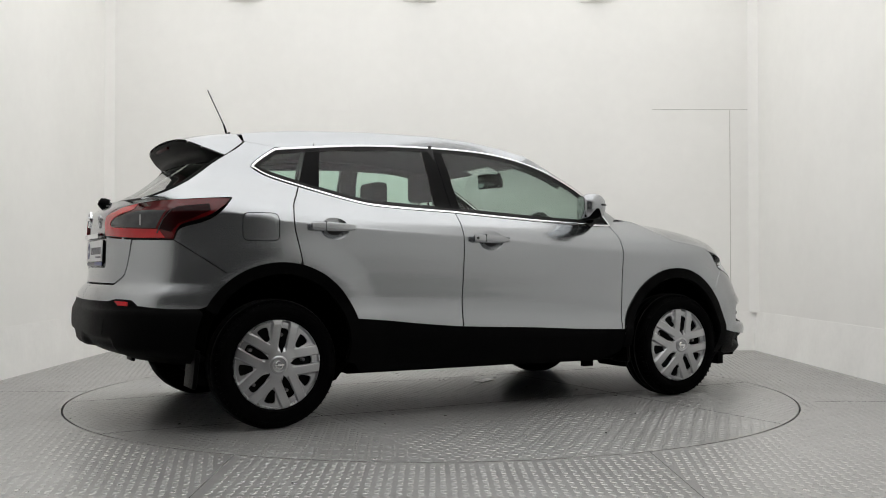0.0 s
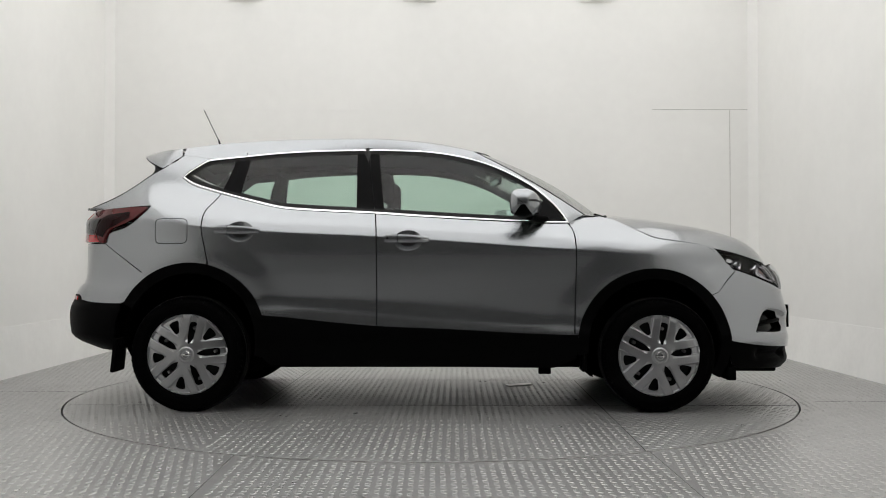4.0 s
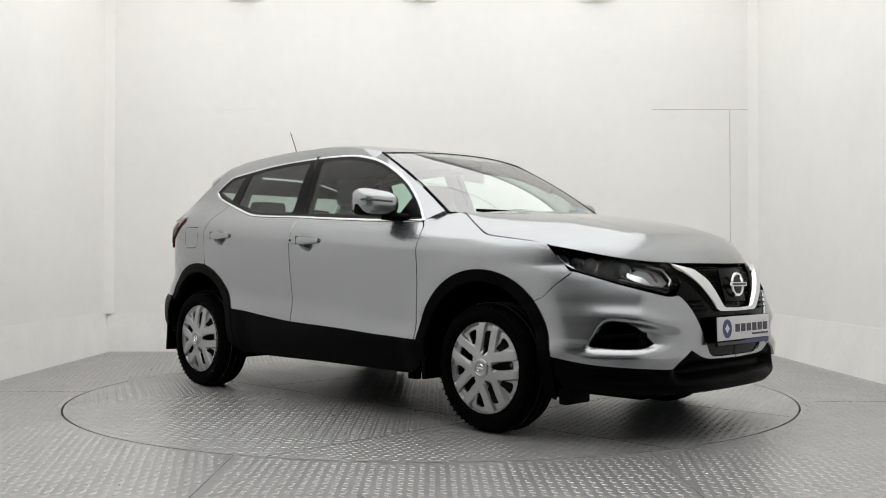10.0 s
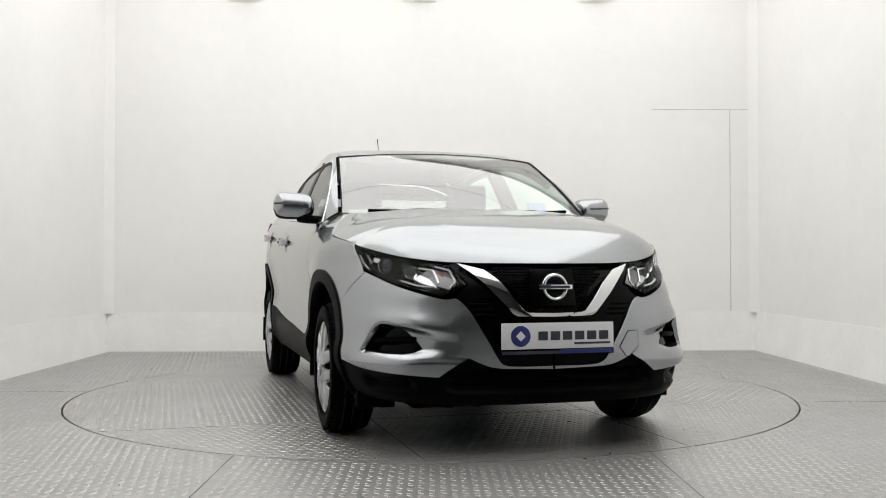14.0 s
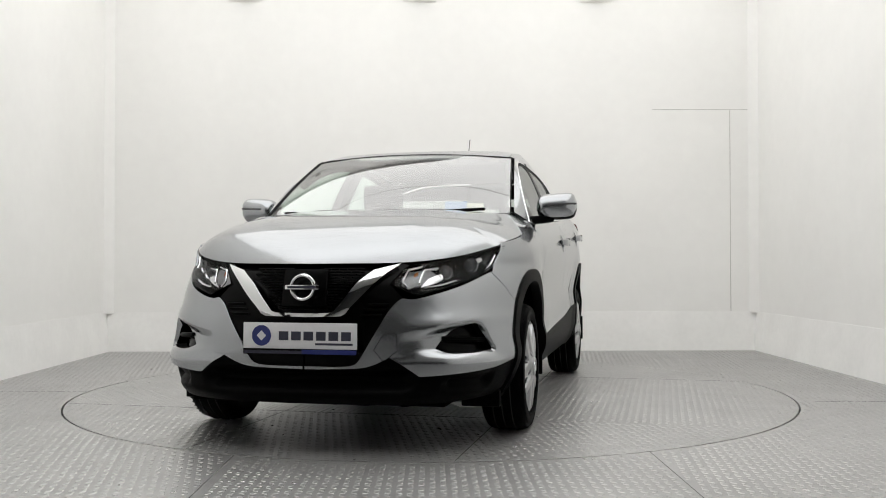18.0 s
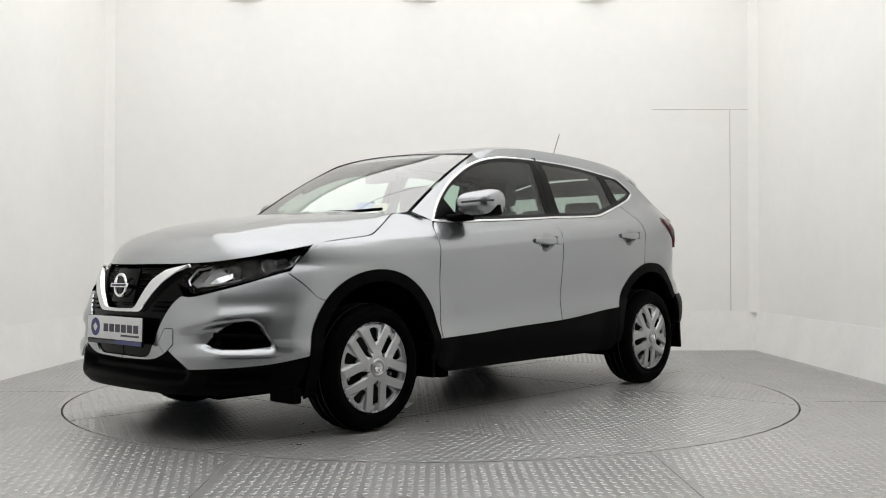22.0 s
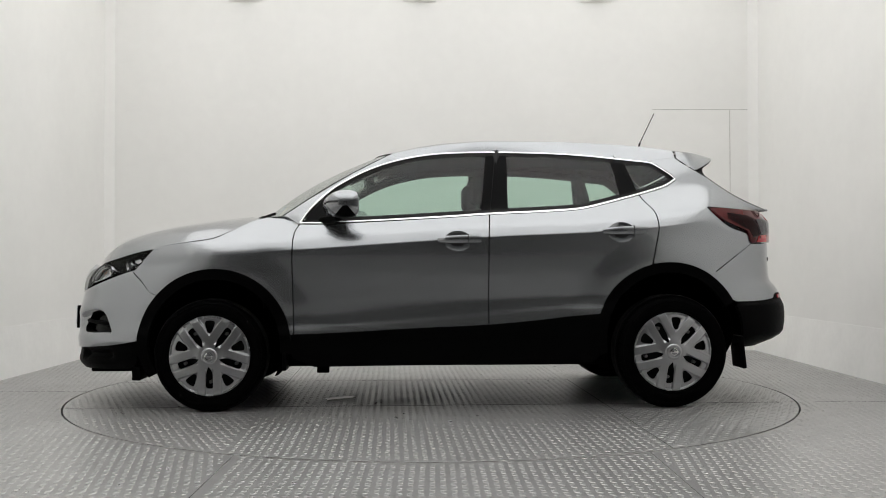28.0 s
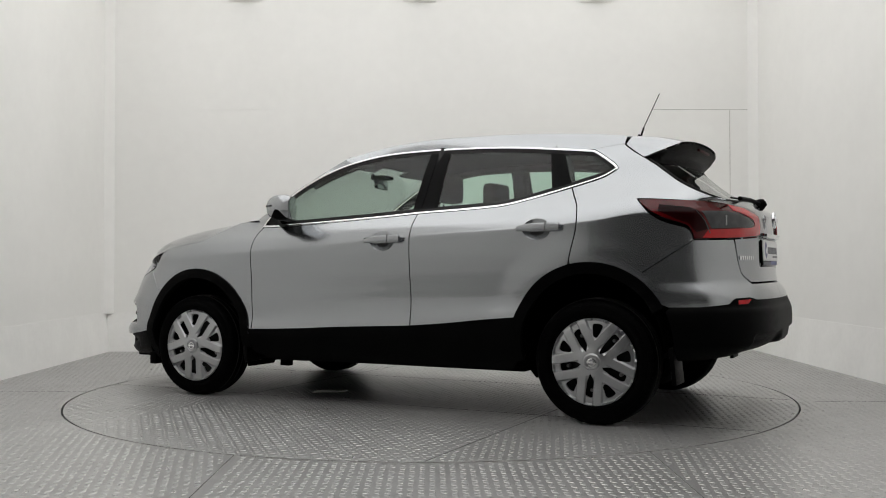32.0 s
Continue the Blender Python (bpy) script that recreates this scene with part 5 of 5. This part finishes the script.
def wheel(x, sg, spin, sag=0.0):
    root = new("wheel")
    root.parent = car
    tagged(root, "black tyre on a steel rim with a silver cover of twin spokes")
    root.location = (x, sg * WHEEL_Y, HUB_Z - sag)
    prof = [(.216, .080), (.225, .088), (.232, .098), (.25, .108), (.275, .109), (.298, .104), (.312, .094), (.320, .080), (.3245, .060), (TYRE_R, .03), (TYRE_R, -.03), (.3245, -.060), (.320, -.080), (.312, -.094), (.29, -.106), (.25, -.108), (.213, -.100), (.205, -.09)]
    prof = [(r - sag * np.clip((r - .23) / .08, 0, 1), y) for r, y in prof]
    part("tyre", lathe_bm(prof, 72, side=sg), RUBBER, root, "black rubber tyre")
    # shallow grooves and shoulder blocks
    bm = bmesh.new()
    for y in (-.045, 0.0, .045):
        tube_bm([(math.cos(a) * (TYRE_R - sag + .0005), y, math.sin(a) * (TYRE_R - sag + .0005)) for a in np.linspace(0, 2 * math.pi, 49)], .004, 4, bm, caps=False)
    part("tread_groove", bm, SHUT, root, "dark tread groove")
    bm = bmesh.new()
    for k in range(60):
        a = 2 * math.pi * k / 60
        c, s = math.cos(a), math.sin(a)
        place_m = Matrix(((-s, 0, c, c * (.3125 - sag)), (0, 1, 0, sg * .086), (c, 0, s, s * (.3125 - sag)), (0, 0, 0, 1)))
        b = box_bm(-.0028, .0028, -.016, .008, -.006, .003)
        place(b, place_m)
        me = bpy.data.meshes.new("tmp")
        b.to_mesh(me)
        b.free()
        bm.from_mesh(me)
        bpy.data.meshes.remove(me)
    tagged(part("shoulder_block", bm, RUBBER, root, smooth=False), kind="stuff")
    bm = bmesh.new()
    for r, t in ((.236, .0025), (.292, .002)):
        tube_bm([(math.cos(a) * r, sg * float(np.interp(r, [.225, .25, .275, .298], [.103, .108, .109, .104])), math.sin(a) * r) for a in np.linspace(0, 2 * math.pi, 61)], t, 5, bm, caps=False)
    part("sidewall_rib", bm, RUBBER, root)
    part("rim", lathe_bm([(.205, .066), (.212, .070), (.214, .066), (.203, .058), (.196, .03), (.15, .02), (.08, .045), (0, .045)], 48, side=sg), STEEL, root, "dark steel rim")
    part("brake_disc", lathe_bm([(.145, -.01), (.145, .006), (.08, .006), (.07, .02), (0, .02)], 40, side=sg), DISC, root)
    c_, s_ = math.cos(radians(spin)), math.sin(radians(spin))

    def turned(p, off=0.0):
        q = cover_map(p, off)
        return np.stack([q[:, 0] * c_ - q[:, 2] * s_, q[:, 1], q[:, 0] * s_ + q[:, 2] * c_], 1)

    cov = panel("wheel_cover", None, turned, COVER, root, ready=COVER_CUT, rim=.016, mirror=sg < 0, out=(0, -1, 0), label="silver plastic wheel cover with five twin spokes")
    part("cover_centre", lathe_bm([(.047, .112), (.047, .122), (.044, .1255), (.036, .127), (.034, .123), (.031, .121), (.012, .123), (0, .123)], 32, side=sg), COVER, cov, "round centre cap")
    bm = bmesh.new()
    tube_bm([(math.cos(a) * .019, sg * .1245, math.sin(a) * .019) for a in np.linspace(0, 2 * math.pi, 25)], .0035, 6, bm, caps=False)
    part("centre_emblem", bm, CHROME, cov)
    part("centre_emblem_bar", box_bm(-.025, .025, min(sg * .119, sg * .127), max(sg * .119, sg * .127), -.005, .005, .001), CHROME, cov)
    for k in range(5):
        a = radians(spin + 72 * k)
        b = lathe_bm([(.010, .03), (.010, .06), (.007, .064), (0, .064)], 8, side=sg)
        part("wheel_bolt", place(b, Matrix.Translation((.150 * math.cos(a), 0, .150 * math.sin(a)))), DISC, cov)
    b = tube_bm([polar3 for polar3 in (Vector((.176 * math.cos(radians(spin - 60)), sg * .05, .176 * math.sin(radians(spin - 60)))), Vector((.172 * math.cos(radians(spin - 60)), sg * .085, .172 * math.sin(radians(spin - 60)))))], .005, 6)
    part("valve", b, RUBBER, cov)
    return root


wheel(1.323, 1, -18, .009), wheel(1.323, -1, 8, .006), wheel(-1.323, 1, -11), wheel(-1.323, -1, 6)

# wheel housings, floor and mechanical parts under the car
for cx, cz in (ARCH_F, ARCH_R):
    for sg in (1, -1):
        bm = bmesh.new()
        rows = []
        for a in np.linspace(-30, 210, 33):
            c, s = math.cos(radians(a)), math.sin(radians(a))
            r = .395
            yo = edge_y(cx + .385 * c, max(cz + .385 * s, .2)) - .012
            rows.append([bm.verts.new((cx + (.378 if k == 0 else r) * c, sg * y, max(cz + (.378 if k == 0 else r) * s, .19))) for k, y in enumerate((yo, yo - .05, .60, .52))])
        for p_, q_ in zip(rows, rows[1:]):
            for k in range(3):
                bm.faces.new((p_[k], p_[k + 1], q_[k + 1], q_[k]))
        bm.faces.new([r_[3] for r_ in rows])
        bmesh.ops.recalc_face_normals(bm, faces=bm.faces[:])
        part("wheel_housing", bm, UNDER, car, "black wheel housing liner")
part("floor_pan", box_bm(-.93, .90, -.79, .79, .245, .44, .03), UNDER, car, "black underbody")
part("front_subframe", box_bm(.88, 2.08, -.52, .52, .215, .60, .03), UNDER, car)
part("rear_floor", box_bm(-1.90, -.90, -.52, .52, .36, .62, .03), UNDER, car)
part("engine_shield", box_bm(1.1, 2.06, -.60, .60, .205, .235, .01), UNDER, car)
for x in (1.323, -1.323):
    part("axle", tube_bm([(x, -.70, HUB_Z - .02), (x, .70, HUB_Z - .02)], .035, 10), UNDER, car)
part("exhaust", tube_bm([(-.8, -.25, .235), (-1.4, -.3, .30), (-1.75, -.42, .38), (-1.88, -.45, .40)], .03, 10), UNDER, car, "dark steel exhaust pipe")
part("silencer", tube_bm([(-1.75, -.5, .40), (-1.75, .1, .40)], .08, 14), UNDER, car)
for y, w in ((-.43, .02), (-.30, .012), (-.12, .025), (.09, .012), (.22, .03), (.41, .018)):
    part("shield_tab", box_bm(2.00, 2.05, y - w, y + w, .200, .225, .004), UNDER, car)
for sg in (1, -1):
    part("jacking_point", box_bm(.66, .73, sg * .74 - .02, sg * .74 + .02, .205, .26, .006), UNDER, car)
    # mudflaps and air guides
    bm = bmesh.new()
    prof = [(.0, .34), (.0, .225), (.01, .215), (.09, .212), (.105, .225), (.11, .36)]
    part("mudflap", place(box_bm(-.012, .012, -.09, .09, -.09, .10, .008), Matrix.Translation((-1.735, sg * .79, .315)) @ Matrix.Rotation(radians(6), 4, "Y")), PLASTIC, car, "black rear mudflap")
    part("air_guide", box_bm(1.725, 1.775, sg * .70 - .09, sg * .70 + .09, .172, .25, .008), PLASTIC, car, "black air guide ahead of the wheel")
    part("front_mudflap", place(box_bm(-.012, .012, -.08, .08, -.08, .10, .008), Matrix.Translation((.905, sg * .80, .31))), PLASTIC, car, "black front mudflap")

# ---- door mirrors ----
for sg in (1, -1):
    def shell_bm(cut0, cut1, grow=0.0):
        """Housing as a loft from the inner to the outer end; cut0, cut1: the range of the section's angle."""
        bm = bmesh.new()
        rows = []
        ys = np.linspace(0, 1, 15)
        for t in ys:
            y = .812 + .228 * t
            w = (1 - abs(2 * t - 1) ** 5) ** .35 if 0 < t < 1 else .02
            h = (.074 + .006 * t) * max(w, .25) + grow
            d = (.118 if sg > 0 else .100) * max(w, .25) * (1 - .20 * t) + grow
            cz_ = 1.160 + .012 * t
            row = []
            for a in np.linspace(cut0, cut1, 21):
                c, s = math.cos(radians(a)), math.sin(radians(a))
                e = 2 / 2.8
                px = d * math.copysign(abs(c) ** e, c)
                px = max(px, -.015 - .075 * t)
                pz = h * math.copysign(abs(s) ** e, s) * (1 - .18 * max(c, 0))
                row.append(bm.verts.new((.555 + px + .03 * (1 - t) + .0 * t, sg * y, cz_ + pz)))
            rows.append(row)
        for p_, q_ in zip(rows, rows[1:]):
            for k in range(20):
                bm.faces.new((p_[k], p_[k + 1], q_[k + 1], q_[k]))
        bm.faces.new(rows[0])
        bm.faces.new(rows[-1])
        bmesh.ops.recalc_face_normals(bm, faces=bm.faces[:])
        return bm

    mirror_ob = part("door_mirror", shell_bm(-62, 236), PAINT, car, "silver door mirror with a black underside", angle=50)
    part("mirror_lower", shell_bm(236, 298, -.002), PLASTIC, mirror_ob, "black lower mirror shell", angle=50)
    back = Matrix.Translation((.534, sg * .922, 1.166)) @ Matrix.Rotation(radians(24.7 * sg), 4, "Z")
    part("mirror_frame", place(box_bm(-.008, .014, -.092, .092, -.058, .058, .008, 3), back), PLASTIC, mirror_ob, "black surround of the mirror glass")
    part("mirror_glass", place(box_bm(-.011, -.007, -.083, .083, -.049, .049, .0015), back), MIRROR, mirror_ob, "mirror glass")
    bm = bmesh.new()
    line = []
    for t in np.linspace(.30, .99, 14):
        y = .812 + .228 * t
        w = (1 - abs(2 * t - 1) ** 5) ** .35 if t < 1 else .02
        d = (.118 if sg > 0 else .100) * max(w, .25) * (1 - .20 * t)
        line.append((.555 + d * .985 + .03 * (1 - t), sg * y, 1.168 + .012 * t))
    tube_bm(line, .006, 6, bm)
    part("mirror_indicator", bm, SMOKE, mirror_ob, "dark indicator strip in the mirror")
    part("mirror_foot", tube_bm([(.60, sg * .90, 1.098), (.64, sg * .85, 1.090), (.70, sg * .785, 1.082)], .024, 10), PLASTIC, mirror_ob, "black mirror foot")

    # ---- door handles ----
    for door, (cx, cz), x0, x1, key in ((front_doors, HANDLES[0], .038, -.208, True), (rear_doors, HANDLES[1], -.912, -1.160, False)):
        d = door[0] if sg > 0 else door[1]

        def cup(u, v):
            a, r = u * 2 * math.pi, v
            x, z = cx + .0805 * r * math.cos(a), cz + .0585 * r * math.sin(a)
            y = edge_y(x, z) - .016 * (1 - r ** 2) - .0005
            return Vector((x, sg * y, z))

        grid_ob("handle_recess", cup, 28, 6, PAINT, d, "round recess behind the handle", flip=sg > 0)
        bm = bmesh.new()
        rows = []
        zc = cz + .012
        for t in np.linspace(0, 1, 15):
            x = x0 + (x1 - x0) * t
            z0 = zc - .006 * (1 - t)
            hh = .0235 * min(1, .62 + 1.0 * t) if t < .97 else .019
            y0 = edge_y(x, z0) + .034 * min(1, math.sin(math.pi * min(max(t, .02), .5)) ** .6) - .004
            tk = .010
            rows.append([bm.verts.new((x, sg * (y0 + tk * math.copysign(abs(math.cos(a)) ** .7, math.cos(a))), z0 + hh * math.copysign(abs(math.sin(a)) ** .7, math.sin(a)))) for a in np.linspace(0, 2 * math.pi, 12, endpoint=False)])
        for p_, q_ in zip(rows, rows[1:]):
            for k in range(12):
                bm.faces.new((p_[k], p_[(k + 1) % 12], q_[(k + 1) % 12], q_[k]))
        bm.faces.new(rows[0])
        bm.faces.new(rows[-1])
        bmesh.ops.recalc_face_normals(bm, faces=bm.faces[:])
        part("door_handle", bm, PAINT, d, "silver pull handle")
        xb = x0 + (x1 - x0) * .70
        yb = edge_y(xb, zc)
        part("handle_joint", box_bm(xb - .0015, xb + .0015, min(sg * (yb + .018), sg * (yb + .0405)), max(sg * (yb + .018), sg * (yb + .0405)), zc - .0238, zc + .0238), SHUT, d, smooth=False)
        if key and sg < 0:
            xb = x1 + .018
            part("handle_lock", place(lathe_bm([(.007, 0), (.007, .004), (0, .004)], 12), facing(Vector((xb, sg * (edge_y(xb, zc) + .040), zc)), Vector((0, sg, 0)))), SHUT, d)

# ---- aerial, wipers ----
base_x = -1.335
zr = float(roof(np.array([[base_x, 0.0]]))[0, 2])
aerial = part("aerial", place(lathe_bm([(.022, 0), (.02, .012), (.012, .03), (.006, .05), (0, .05)], 14), Matrix.Translation((base_x, 0, zr)) @ Matrix.Rotation(radians(90), 4, "X") @ Matrix.Rotation(0, 4, "X")), PLASTIC, car, "thin black roof aerial on a small foot")
part("aerial_rod", tube_bm([(base_x - .01, 0, zr + .03), (base_x - .03, 0, zr + .09)], .006, 8), PLASTIC, aerial)
part("aerial_rod", tube_bm([(base_x - .03, 0, zr + .09), (base_x - .125, 0, zr + .285)], .0028, 6), PLASTIC, aerial)
for a, b in (((.10, .008), (.58, .10)), ((.52, .015), (.90, .055))):
    w = part("wiper", tube_bm([screen(a[0] + (b[0] - a[0]) * k / 10, a[1] + (b[1] - a[1]) * (k / 10) * .4, .018) for k in range(11)], .009, 6), PLASTIC, car, "black windscreen wiper")
    part("wiper_arm", tube_bm([screen(a[0] + .02, .0, .004), screen(a[0] + (b[0] - a[0]) * .35, .015, .03), screen(a[0] + (b[0] - a[0]) * .6, .03, .022)], .008, 6), PLASTIC, w)
part("tax_disc", place(box_bm(-.05, .05, -.001, .001, -.03, .03), facing(screen(.86, .12, -.012), Vector((1, .25, .9)))), STICKER2, car, "pale round sticker in the windscreen", smooth=False)
part("parking_permit", place(box_bm(-.06, .06, -.001, .001, -.035, .035), facing(screen(.79, .14, -.012), Vector((1, .2, .9)))), STICKER, car, "pale blue paper in the windscreen", smooth=False)

# ---- cabin ----
def headliner(u, v):
    x = .32 - 1.85 * u
    y = (2 * v - 1) * (float(ROOF_EDGE(x)) + .01)
    return Vector((x, y, float(roof(np.array([[x, y]]))[0, 2]) - .035))


grid_ob("headlining", headliner, 16, 10, LINER, car, "grey cloth headlining", flip=True)


def dash(u, v):
    w = 2 * u - 1
    pts = [(1.10, 1.06), (.98, 1.09), (.80, 1.075), (.70, 1.04), (.66, .96), (.70, .80), (.80, .60)]
    k = v * (len(pts) - 1)
    i = min(int(k), len(pts) - 2)
    x = pts[i][0] + (pts[i + 1][0] - pts[i][0]) * (k - i)
    z = pts[i][1] + (pts[i + 1][1] - pts[i][1]) * (k - i)
    hood_ = .045 * math.exp(-((w + .48) / .22) ** 2) * math.exp(-((x - .75) / .12) ** 2)
    return Vector((x - .08 * w * w, w * .735, z + hood_))


grid_ob("dashboard", dash, 24, 18, TRIM, car, "dark plastic dashboard", flip=False)
part("bulkhead", box_bm(.95, 1.05, -.70, .70, .40, 1.03, .01), UNDER, car)
for sg in (1, -1):
    for x0, x1 in ((-.25, .80), (-1.12, -.27)):
        def card(u, v):
            x = x0 + (x1 - x0) * u
            zt = low_at(x) - .012
            zb = .86 if x < -.84 else .48
            z = zb + (zt - zb) * v
            y = edge_y(x, max(z, .6)) - .055 + .0 * v
            return Vector((x, sg * (min(y, .80) - .02 * math.sin(math.pi * v)), z))
        grid_ob("door_card", card, 14, 8, TRIM, car, "dark inner door panel", flip=sg < 0)
    # inner pillars
    part("belt_trim", tube_bm([(x, sg * (edge_y(x, top_at(x)) - .05), top_at(x) - .02) for x in np.linspace(.55, -1.2, 18)], .022, 8), TRIM, car)
    part("inner_pillar", tube_bm([(-.30, sg * (edge_y(-.30, 1.12) - .055), 1.08), (-.31, sg * (edge_y(-.31, 1.3) - .05), 1.3), (-.33, sg * (edge_y(-.33, 1.48) - .05), 1.50)], .042, 8), TRIM, car, "dark inner door pillar")
    part("inner_pillar", tube_bm([(-1.14, sg * (edge_y(-1.14, 1.22) - .06), 1.16), (-1.10, sg * (edge_y(-1.10, 1.34) - .055), 1.34), (-1.04, sg * (edge_y(-1.04, 1.46) - .055), 1.47)], .045, 8), TRIM, car, "dark inner rear pillar")

    def rear_trim(u, v):
        x = -1.10 - .50 * u
        lo_ = .87
        hi_ = 1.22 if u < .15 else 1.24 + .08 * u
        z = lo_ + (hi_ - lo_) * v
        return Vector((x, sg * (min(edge_y(x, max(z, .95)), .80) - .07), z))
    grid_ob("boot_trim", rear_trim, 6, 8, TRIM, car, "dark boot side trim", flip=sg < 0)

    def d_inner(u, v):
        z = 1.18 + .29 * v
        x0_ = float(np.interp(z, [1.18, 1.30, 1.345, 1.44, 1.47], [-1.47, -1.50, -1.46, -1.33, -1.28]))
        x1_ = float(np.interp(z, [1.165, 1.21, 1.255, 1.305, 1.355, 1.40, 1.47], [-1.90, -1.80, -1.72, -1.65, -1.585, -1.515, -1.43]))
        x = x0_ + (x1_ - x0_) * u
        return Vector((x, sg * (edge_y(x, z) - .03), z))
    grid_ob("rear_pillar_trim", d_inner, 6, 8, TRIM, car, "dark trim inside the rear pillar", flip=sg < 0)
part("floor_carpet", box_bm(-.88, .86, -.74, .74, .43, .47, .01), SEAT, car)
part("boot_floor", box_bm(-1.95, -1.0, -.51, .51, .62, .66, .01), SEAT, car)
part("parcel_shelf", box_bm(-1.78, -1.33, -.55, .55, 1.06, 1.085, .01), TRIM, car, "dark parcel shelf")


def seat_bm(x, y, w, rake, top, base_z=.62):
    """Backrest as a swelling slab."""
    bm = bmesh.new()
    rows = []
    for t in np.linspace(0, 1, 10):
        z = base_z + (top - base_z) * t
        cx_ = x - math.tan(radians(rake)) * (z - base_z)
        ww = w * (.95 + .08 * math.sin(math.pi * t)) * (1 - .28 * max(0, t - .7) / .3)
        dd = .075 * (1 - .35 * t)
        rows.append([bm.verts.new((cx_ + dd * math.copysign(abs(math.cos(a)) ** .6, math.cos(a)) - .02 * math.sin(a) ** 2 * (-1), y + ww / 2 * math.copysign(abs(math.sin(a)) ** .6, math.sin(a)), z)) for a in np.linspace(0, 2 * math.pi, 16, endpoint=False)])
    for p_, q_ in zip(rows, rows[1:]):
        for k in range(16):
            bm.faces.new((p_[k], p_[(k + 1) % 16], q_[(k + 1) % 16], q_[k]))
    bm.faces.new(rows[0])
    bm.faces.new(rows[-1])
    bmesh.ops.recalc_face_normals(bm, faces=bm.faces[:])
    return bm


def head_rest(x, y, z, w, h, parent, posts=True):
    part("headrest", box_bm(x - .05, x + .05, y - w / 2, y + w / 2, z, z + h, .04, 3), SEAT, parent, "dark padded headrest", angle=70)
    if posts:
        for a in (-.06, .06):
            part("headrest_post", tube_bm([(x + .01, y + a, z - .10), (x, y + a, z + .03)], .007, 6), CHROME, parent)


for y in (.37, -.37):
    s_ = part("front_seat", seat_bm(-.06, y, .50, 17, 1.17), SEAT, car, "dark cloth front seat with a headrest", angle=60)
    part("seat_cushion", box_bm(-.12, .45, y - .26, y + .26, .50, .68, .06, 3), SEAT, s_, angle=60)
    head_rest(-.245, y, 1.205, .27, .175, s_)
b_ = part("rear_seat", seat_bm(-.93, 0, 1.28, 24, 1.14), SEAT, car, "dark cloth rear bench", angle=60)
part("seat_cushion", box_bm(-.90, -.45, -.62, .62, .52, .68, .06, 3), SEAT, b_, angle=60)
for y in (.42, 0, -.42):
    head_rest(-1.15, y, 1.135, .26 if y else .22, .14 if y else .10, b_)
# steering wheel on the right-hand side
sw = Matrix.Translation((.52, -.37, .985)) @ Matrix.Rotation(radians(-66), 4, "Y")
bm = bmesh.new()
tube_bm([(.185 * math.cos(a), .185 * math.sin(a), 0) for a in np.linspace(0, 2 * math.pi, 41)], .015, 8, bm, caps=False)
st = part("steering_wheel", place(bm, sw), TRIM, car, "dark three-spoke steering wheel")
part("steering_hub", place(box_bm(-.07, .07, -.08, .08, -.02, .025, .02), sw), TRIM, st)
for a in (0, 180, 270):
    c, s = math.cos(radians(a + 90)), math.sin(radians(a + 90))
    part("steering_spoke", place(tube_bm([(.05 * c, .05 * s, 0), (.18 * c, .18 * s, 0)], .013, 6), sw), TRIM, st)
part("steering_column", tube_bm([(.53, -.37, .98), (.78, -.37, .90)], .04, 10), TRIM, st)
# interior mirror with a hanging tag, sun visors, dash screen
im = part("interior_mirror", place(box_bm(-.012, .012, -.115, .115, -.033, .033, .012), Matrix.Translation((.45, 0, 1.375)) @ Matrix.Rotation(radians(12), 4, "Z")), GLOSS, car, "interior mirror on a stalk")
part("mirror_glass", place(box_bm(-.0145, -.011, -.105, .105, -.027, .027, .001), Matrix.Translation((.45, 0, 1.375)) @ Matrix.Rotation(radians(12), 4, "Z")), MIRROR, im)
part("mirror_stalk", tube_bm([(.46, 0, 1.39), (.52, 0, 1.445)], .012, 8), GLOSS, im)
part("sensor_housing", box_bm(.38, .50, -.06, .06, 1.405, 1.435, .012), GLOSS, im)
for y in (.36, -.36):
    part("sun_visor", place(box_bm(-.08, .08, -.19, .19, -.008, .008, .006), Matrix.Translation((.33, y, 1.475)) @ Matrix.Rotation(radians(22), 4, "Y")), LINER, car, "grey sun visor")
part("seat_belt", tube_bm([(-.34, .66, 1.36), (-.30, .67, 1.0), (-.25, .68, .6)], .012, 6), SEAT, car)
part("seat_belt", tube_bm([(-.34, -.66, 1.36), (-.30, -.67, 1.0), (-.25, -.68, .6)], .012, 6), SEAT, car)


# ---- what turns ----
def motions():
    angles = [(0, 27.49), (2, 13.0), (3.5, 2.14), (6, -16.02), (9, -38.08), (11, -52.72), (13, -67.34), (14.5, -78.21), (16.5, -92.73), (19, -111.04), (21, -125.8),
              (23, -140.66), (25.5, -159.05), (28, -177.57), (30, -192.47), (32, -207.37)]
    rows = [(t, pose(0, 0, 0, rz=a)) for t, a in angles]
    walk(turntable, rows)
    walk(car, [(t, m @ Matrix.Translation((-.033, -.048, 0))) for t, m in rows])


motions()
